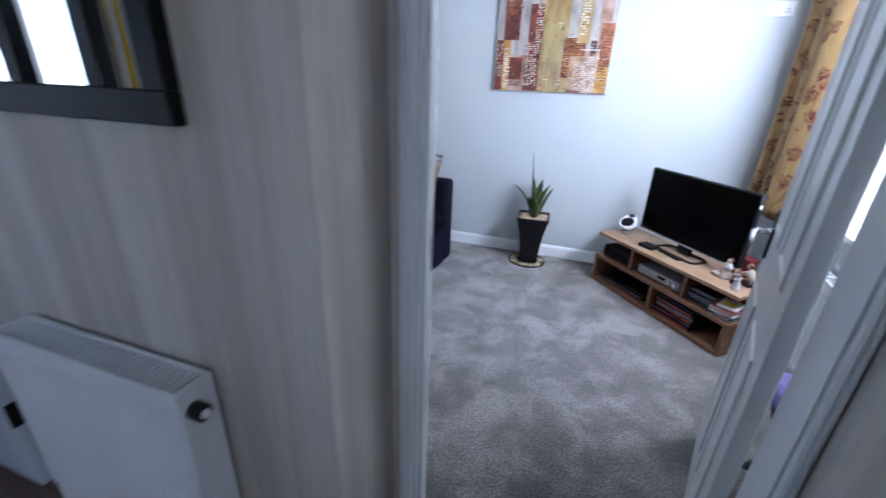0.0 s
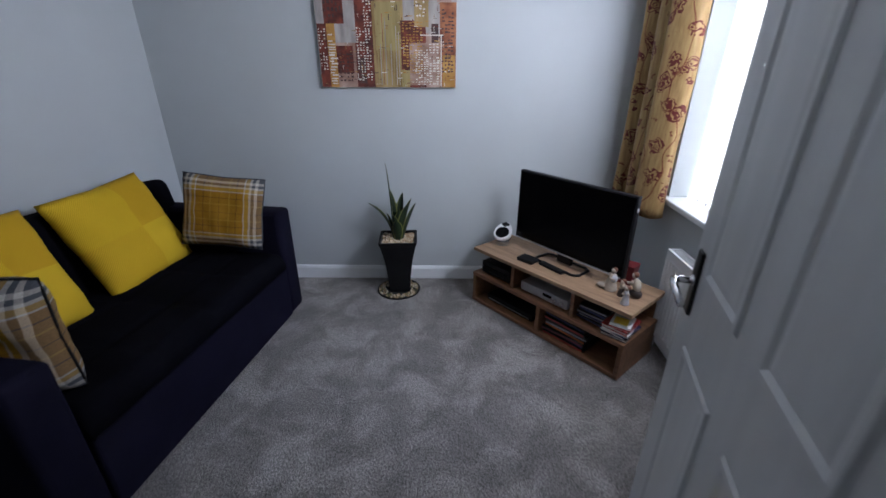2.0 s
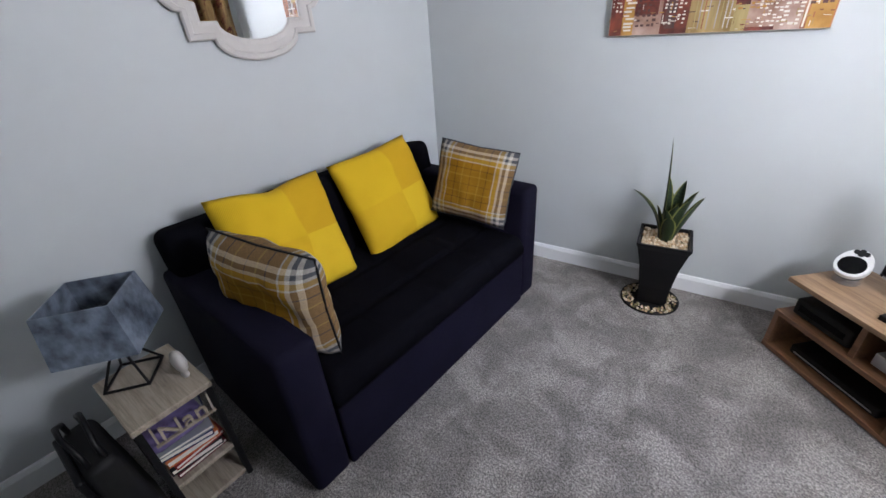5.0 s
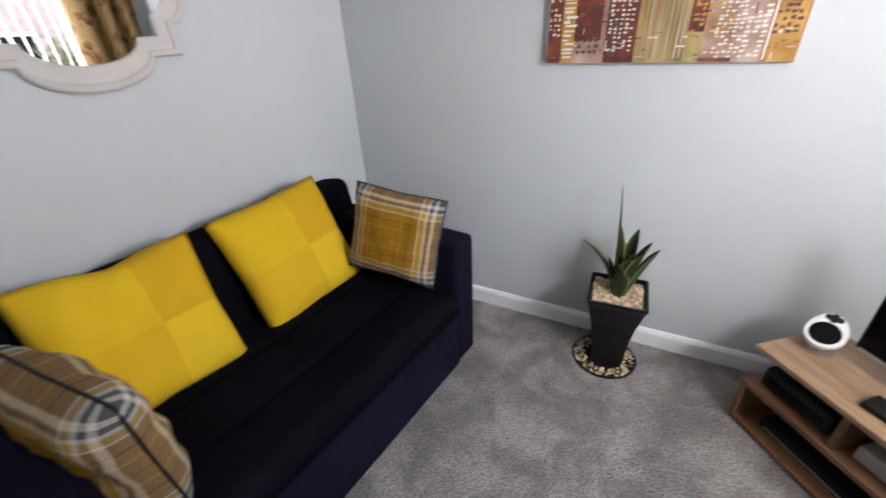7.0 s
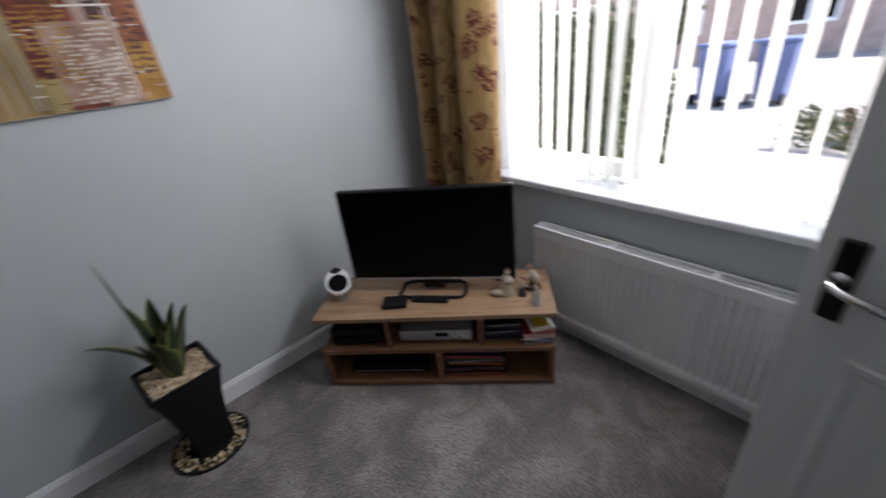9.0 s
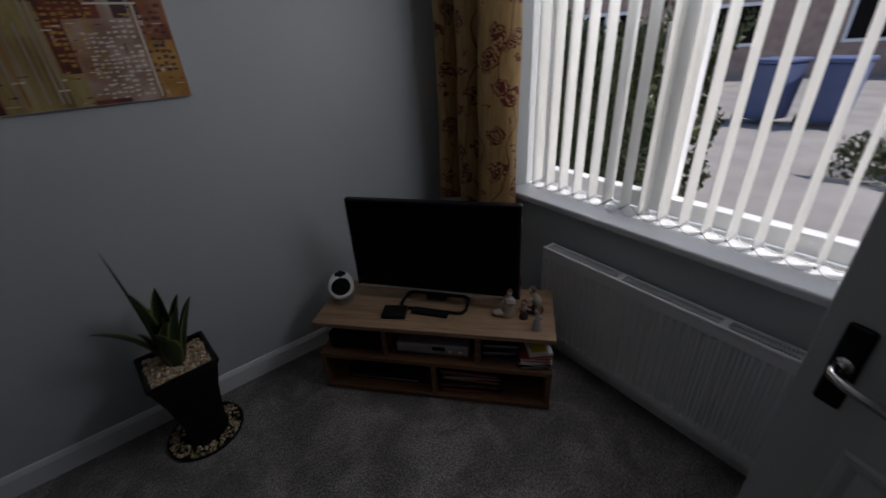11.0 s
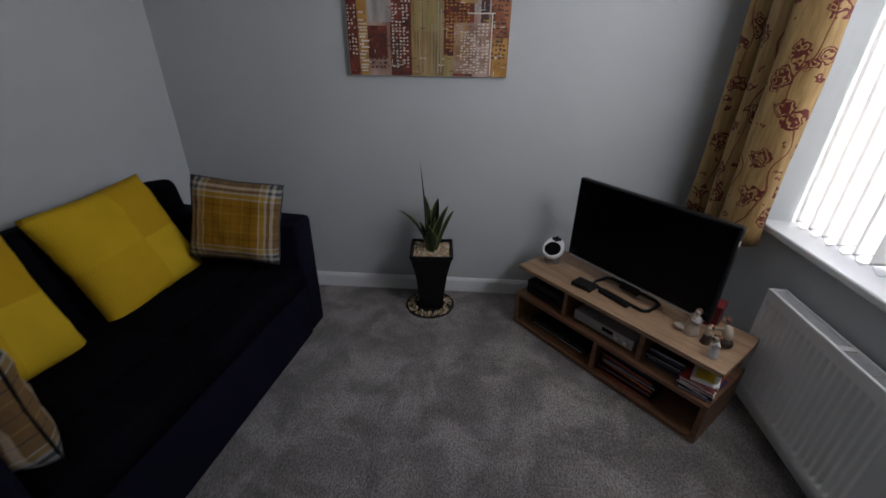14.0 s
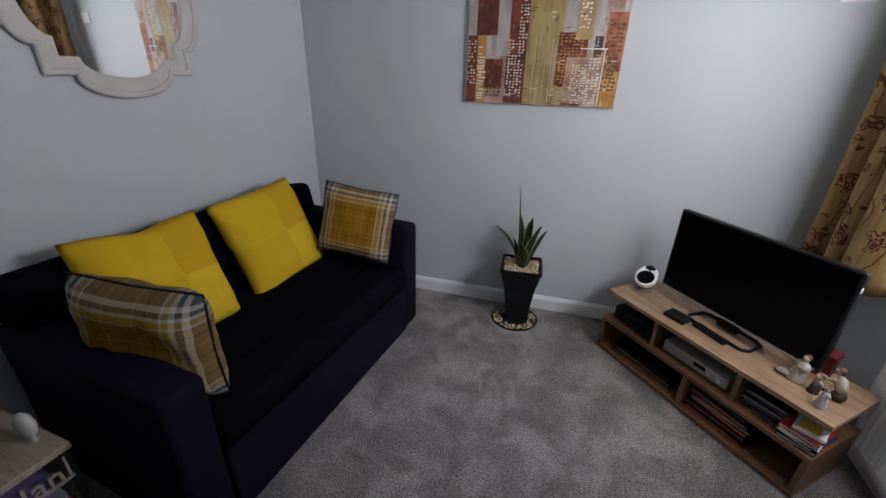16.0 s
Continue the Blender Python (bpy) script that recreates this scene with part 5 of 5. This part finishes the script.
def throw_mesh(strip=None, lift=0.0):
    bm = bmesh.new()
    n, q = (40, 40) if strip is None else (2, 40)
    g = []
    for i in range(n + 1):
        row = []
        for j in range(q + 1):
            f = i / n if strip is None else strip[0] + (strip[1] - strip[0]) * i / n
            s = j / q
            x = (f - 0.5) * 0.45
            y = 0.26 - 0.50 * s
            over_x = max(0, abs(x) - 0.20)
            over_y = max(0, y - 0.20)
            z = 0.478 + 0.010 * math.sin(11 * f + 3 * s) + 0.008 * noise.noise((f * 6, s * 6, 3)) - 1.6 * over_x - 2.0 * over_y + (0.10 * max(0, s - 0.7) ** 0.8)
            if over_x:
                x -= math.copysign(over_x * 0.6, x)
            if over_y:
                y -= over_y * 0.6
            row.append(bm.verts.new((x, y, z + lift)))
        g.append(row)
    for i in range(n):
        for j in range(q):
            bm.faces.new((g[i][j], g[i + 1][j], g[i + 1][j + 1], g[i][j + 1]))
    return bm


thr = thing("throw", CH, "purple fleece throw with white satin stripes over the chair", "throw")
ob = part("fleece", throw_mesh(), PURPLE, thr, smooth=True)
md = ob.modifiers.new("thick", "SOLIDIFY")
md.thickness, md.offset = 0.012, -1
for a in (0.42, 0.60, 0.72, 0.84):
    part("stripe", throw_mesh((a, a + 0.022), 0.003), SATIN, thr, "white satin stripe", smooth=True)

# ---- hall things ----
hm = thing("hall_mirror", pose(-0.33, 0.868, 1.30, 90, 0, 0), "black-framed multi-pane mirror on the hall wall", "mirror")
MWID, MH = 0.78, 0.52
bm = bmesh.new()
for x0, x1, z0, z1 in ((-MWID, 0, 0, 0.055), (-MWID, 0, MH - 0.055, MH), (-0.055, 0, 0.055, MH - 0.055), (-MWID, -MWID + 0.055, 0.055, MH - 0.055)):
    box(x0, z0, 0, x1, z1, 0.028, 0.003, bm=bm)
part("frame", bm, MATTBLACK, hm, "thick black wooden frame")
for x in (-0.172, -0.388, -0.604):
    part("glazing_bar", box(x - 0.022, 0.055, 0.006, x + 0.022, MH - 0.055, 0.022, 0.002), MATTBLACK, hm)
for z in (0.22,):
    part("glazing_bar", box(-MWID + 0.055, z, 0.006, -0.055, z + 0.022, 0.0215, 0.002), MATTBLACK, hm)
part("mirror_glass", box(-MWID + 0.05, 0.05, 0.004, -0.05, MH - 0.05, 0.008), MIRROR, hm, "clear mirror glass")
d2 = panel_door("door_2", 0.70, 1.98, 0.038, DOORW)
d2.matrix_basis = pose(-2.02, 0.828, 0.0)
tagged(d2, "closed white panelled door along the hall", "door", kind="structure")
part("hinge", box(0.70, -0.006, 0.28, 0.712, 0.03, 0.37, 0.002), BLACK, d2, "dark hinge")
structure("trim_architrave_hall", architrave(0.06, 2.08), GLOSS, pose(-1.31, 0.869, 0) @ Matrix.Diagonal((1, -1, 1, 1)), "white moulded door architrave")
# glazed front door, its frosted panes bright with daylight
fd = thing("door_3", pose(-2.425, -0.45, 0, 0, 0, 90) @ Matrix.Diagonal((0.8, 1, 1, 1)), "glazed front door with frosted panes", "door", kind="structure")
bm = box(0, 0, 0, 0.10, 0.05, 2.05)
box(0.90, 0, 0, 1.0, 0.05, 2.05, bm=bm)
box(0.10, 0, 0, 0.90, 0.05, 0.30, bm=bm)
box(0.10, 0, 1.90, 0.90, 0.05, 2.05, bm=bm)
box(0.45, 0, 0.30, 0.55, 0.05, 1.90, bm=bm)
part("door_frame", bm, UPVC, fd)
for a in (0.10, 0.55):
    p = part("pane", box(a - 0.005, 0.020, 0.295, a + 0.355, 0.028, 1.905), FROST, fd, "frosted glass pane")
    p.visible_shadow = False
coat = thing("hall_curtain", pose(-2.38, -0.62, 0, 0, 0, 90), "yellow door curtain hanging in the hall", "curtain")
cb = curtain(0.0, 0.16, 0.1, 2.1, 2, 0.05, 5)
part("cloth", cb, YEL[2], coat, smooth=True)

# ---- outside the window ----
structure("ground", box(-60, -60, -0.30, 60, 60, -0.16), PAVE, label="pale paved drive and road outside")


def shrub(m, sx, sy, h, count, seed, label):
    t = thing("hedge", m, label, "hedge")
    rr = random.Random(seed)
    verts, faces = [], []
    for k in range(count):
        a, b = rr.uniform(-1, 1), rr.uniform(-1, 1)
        z = h * (rr.random() ** 0.7) * (0.75 + 0.25 * noise.noise((a * 3, b * 3, seed)))
        shell = 1.0 + 0.15 * noise.noise((a * 4, z * 2, seed))
        c = Vector((a * sx * shell, (b if rr.random() < 0.3 else math.copysign(0.85 + 0.15 * rr.random(), b)) * sy * shell, z))
        q = Euler((rr.uniform(0, 6), rr.uniform(0, 6), rr.uniform(0, 6))).to_matrix()
        L, W = rr.uniform(0.022, 0.045), rr.uniform(0.012, 0.022)
        i = len(verts)
        verts += [tuple(c + q @ Vector(p)) for p in ((-L, 0, 0), (0, W, 0.01), (L, 0, 0), (0, -W, 0.01))]
        faces.append((i, i + 1, i + 2, i + 3))
    me = bpy.data.meshes.new("leaves")
    me.from_pydata(verts, [], faces)
    me.materials.append(HEDGE)
    lv = new("leaves", me)
    lv.parent = t
    tagged(lv, kind="stuff")
    for k in range(7):
        x, y = rr.uniform(-0.7, 0.7) * sx, rr.uniform(-0.5, 0.5) * sy
        part("stem", tube([(x, y, 0), (x * 1.1, y, h * 0.4), (x * 1.2 + 0.1, y * 1.3, h * 0.8)], 0.03, 6), FENCE, t)
    return t


shrub(pose(3.95, 5.0, -0.16, 0, 0, 84), 1.75, 0.5, 2.0, 42000, 1, "dense green garden hedge outside the window")
shrub(pose(6.6, 2.2, -0.16, 0, 0, 85), 0.45, 0.35, 0.5, 1200, 2, "small green shrub by the drive")
fn = thing("fence", pose(3.4, 7.0, -0.16, 0, 0, -12), "brown wooden garden fence", "fence")
for i in range(20):
    part("slat", box(i * 0.16, 0, 0, i * 0.16 + 0.15, 0.02, 1.7, 0.003, 1), FENCE, fn)
for i in range(3):
    part("post", box(i * 1.55, 0.022, 0, i * 1.55 + 0.09, 0.11, 1.8), FENCE, fn)


def house(m, w, d, h, label):
    t = thing("house", m, label, "house")
    part("wall", box(-w / 2, -d / 2, 0, w / 2, d / 2, h), BRICKW, t)
    bm = prism([(-d / 2 - 0.4, h), (d / 2 + 0.4, h), (0, h + 2.6)], -w / 2 - 0.3, w / 2 + 0.3)
    bmesh.ops.transform(bm, verts=bm.verts, matrix=Matrix(((0, 0, 1, 0), (1, 0, 0, 0), (0, 1, 0, 0), (0, 0, 0, 1))))
    bmesh.ops.recalc_face_normals(bm, faces=bm.faces)
    part("roof", bm, ROOFM, t, "dark tiled roof")
    for x in (-w * 0.3, 0.0, w * 0.3):
        for z in (0.9, 3.3):
            wd = part("window", box(x - 0.75, -d / 2 - 0.05, z, x + 0.75, -d / 2 + 0.02, z + 1.2, 0.02), UPVC, t, "white window")
            for s in (-1, 1):
                part("pane", box(x + s * 0.36 - 0.30, -d / 2 - 0.06, z + 0.1, x + s * 0.36 + 0.30, -d / 2 - 0.045, z + 1.1), SCREEN, wd)
    return t


house(pose(19, 9, -0.16, 0, 0, -60), 12, 7, 5.2, "brick house with a tiled roof across the road")
house(pose(23, -4, -0.16, 0, 0, -90), 12, 7, 5.2, "brick house with a tiled roof further along the road")


def wheelie(m, label):
    t = thing("wheelie_bin", m, label, "bin")
    bm = box(-0.28, -0.33, 0.08, 0.28, 0.33, 0.98, 0.03)
    for vt in bm.verts:
        k = 0.8 + 0.2 * vt.co.z
        vt.co.x *= k
        vt.co.y *= k
    part("body", bm, BINBLUE, t)
    part("lid", box(-0.30, -0.36, 0.985, 0.30, 0.36, 1.05, 0.02), BINBLUE, t)
    for s in (-1, 1):
        part("wheel", cyl(0.10, 0.10, 0.05, 20, pose(s * 0.26, 0.28, 0.10, 0, 90, 0)), BLACK, t)
    return t


wheelie(pose(9.2, 4.1, -0.16, 0, 0, 70), "blue wheelie bin on the drive")
wheelie(pose(9.4, 3.3, -0.16, 0, 0, 84), "blue wheelie bin standing beside another on the drive")
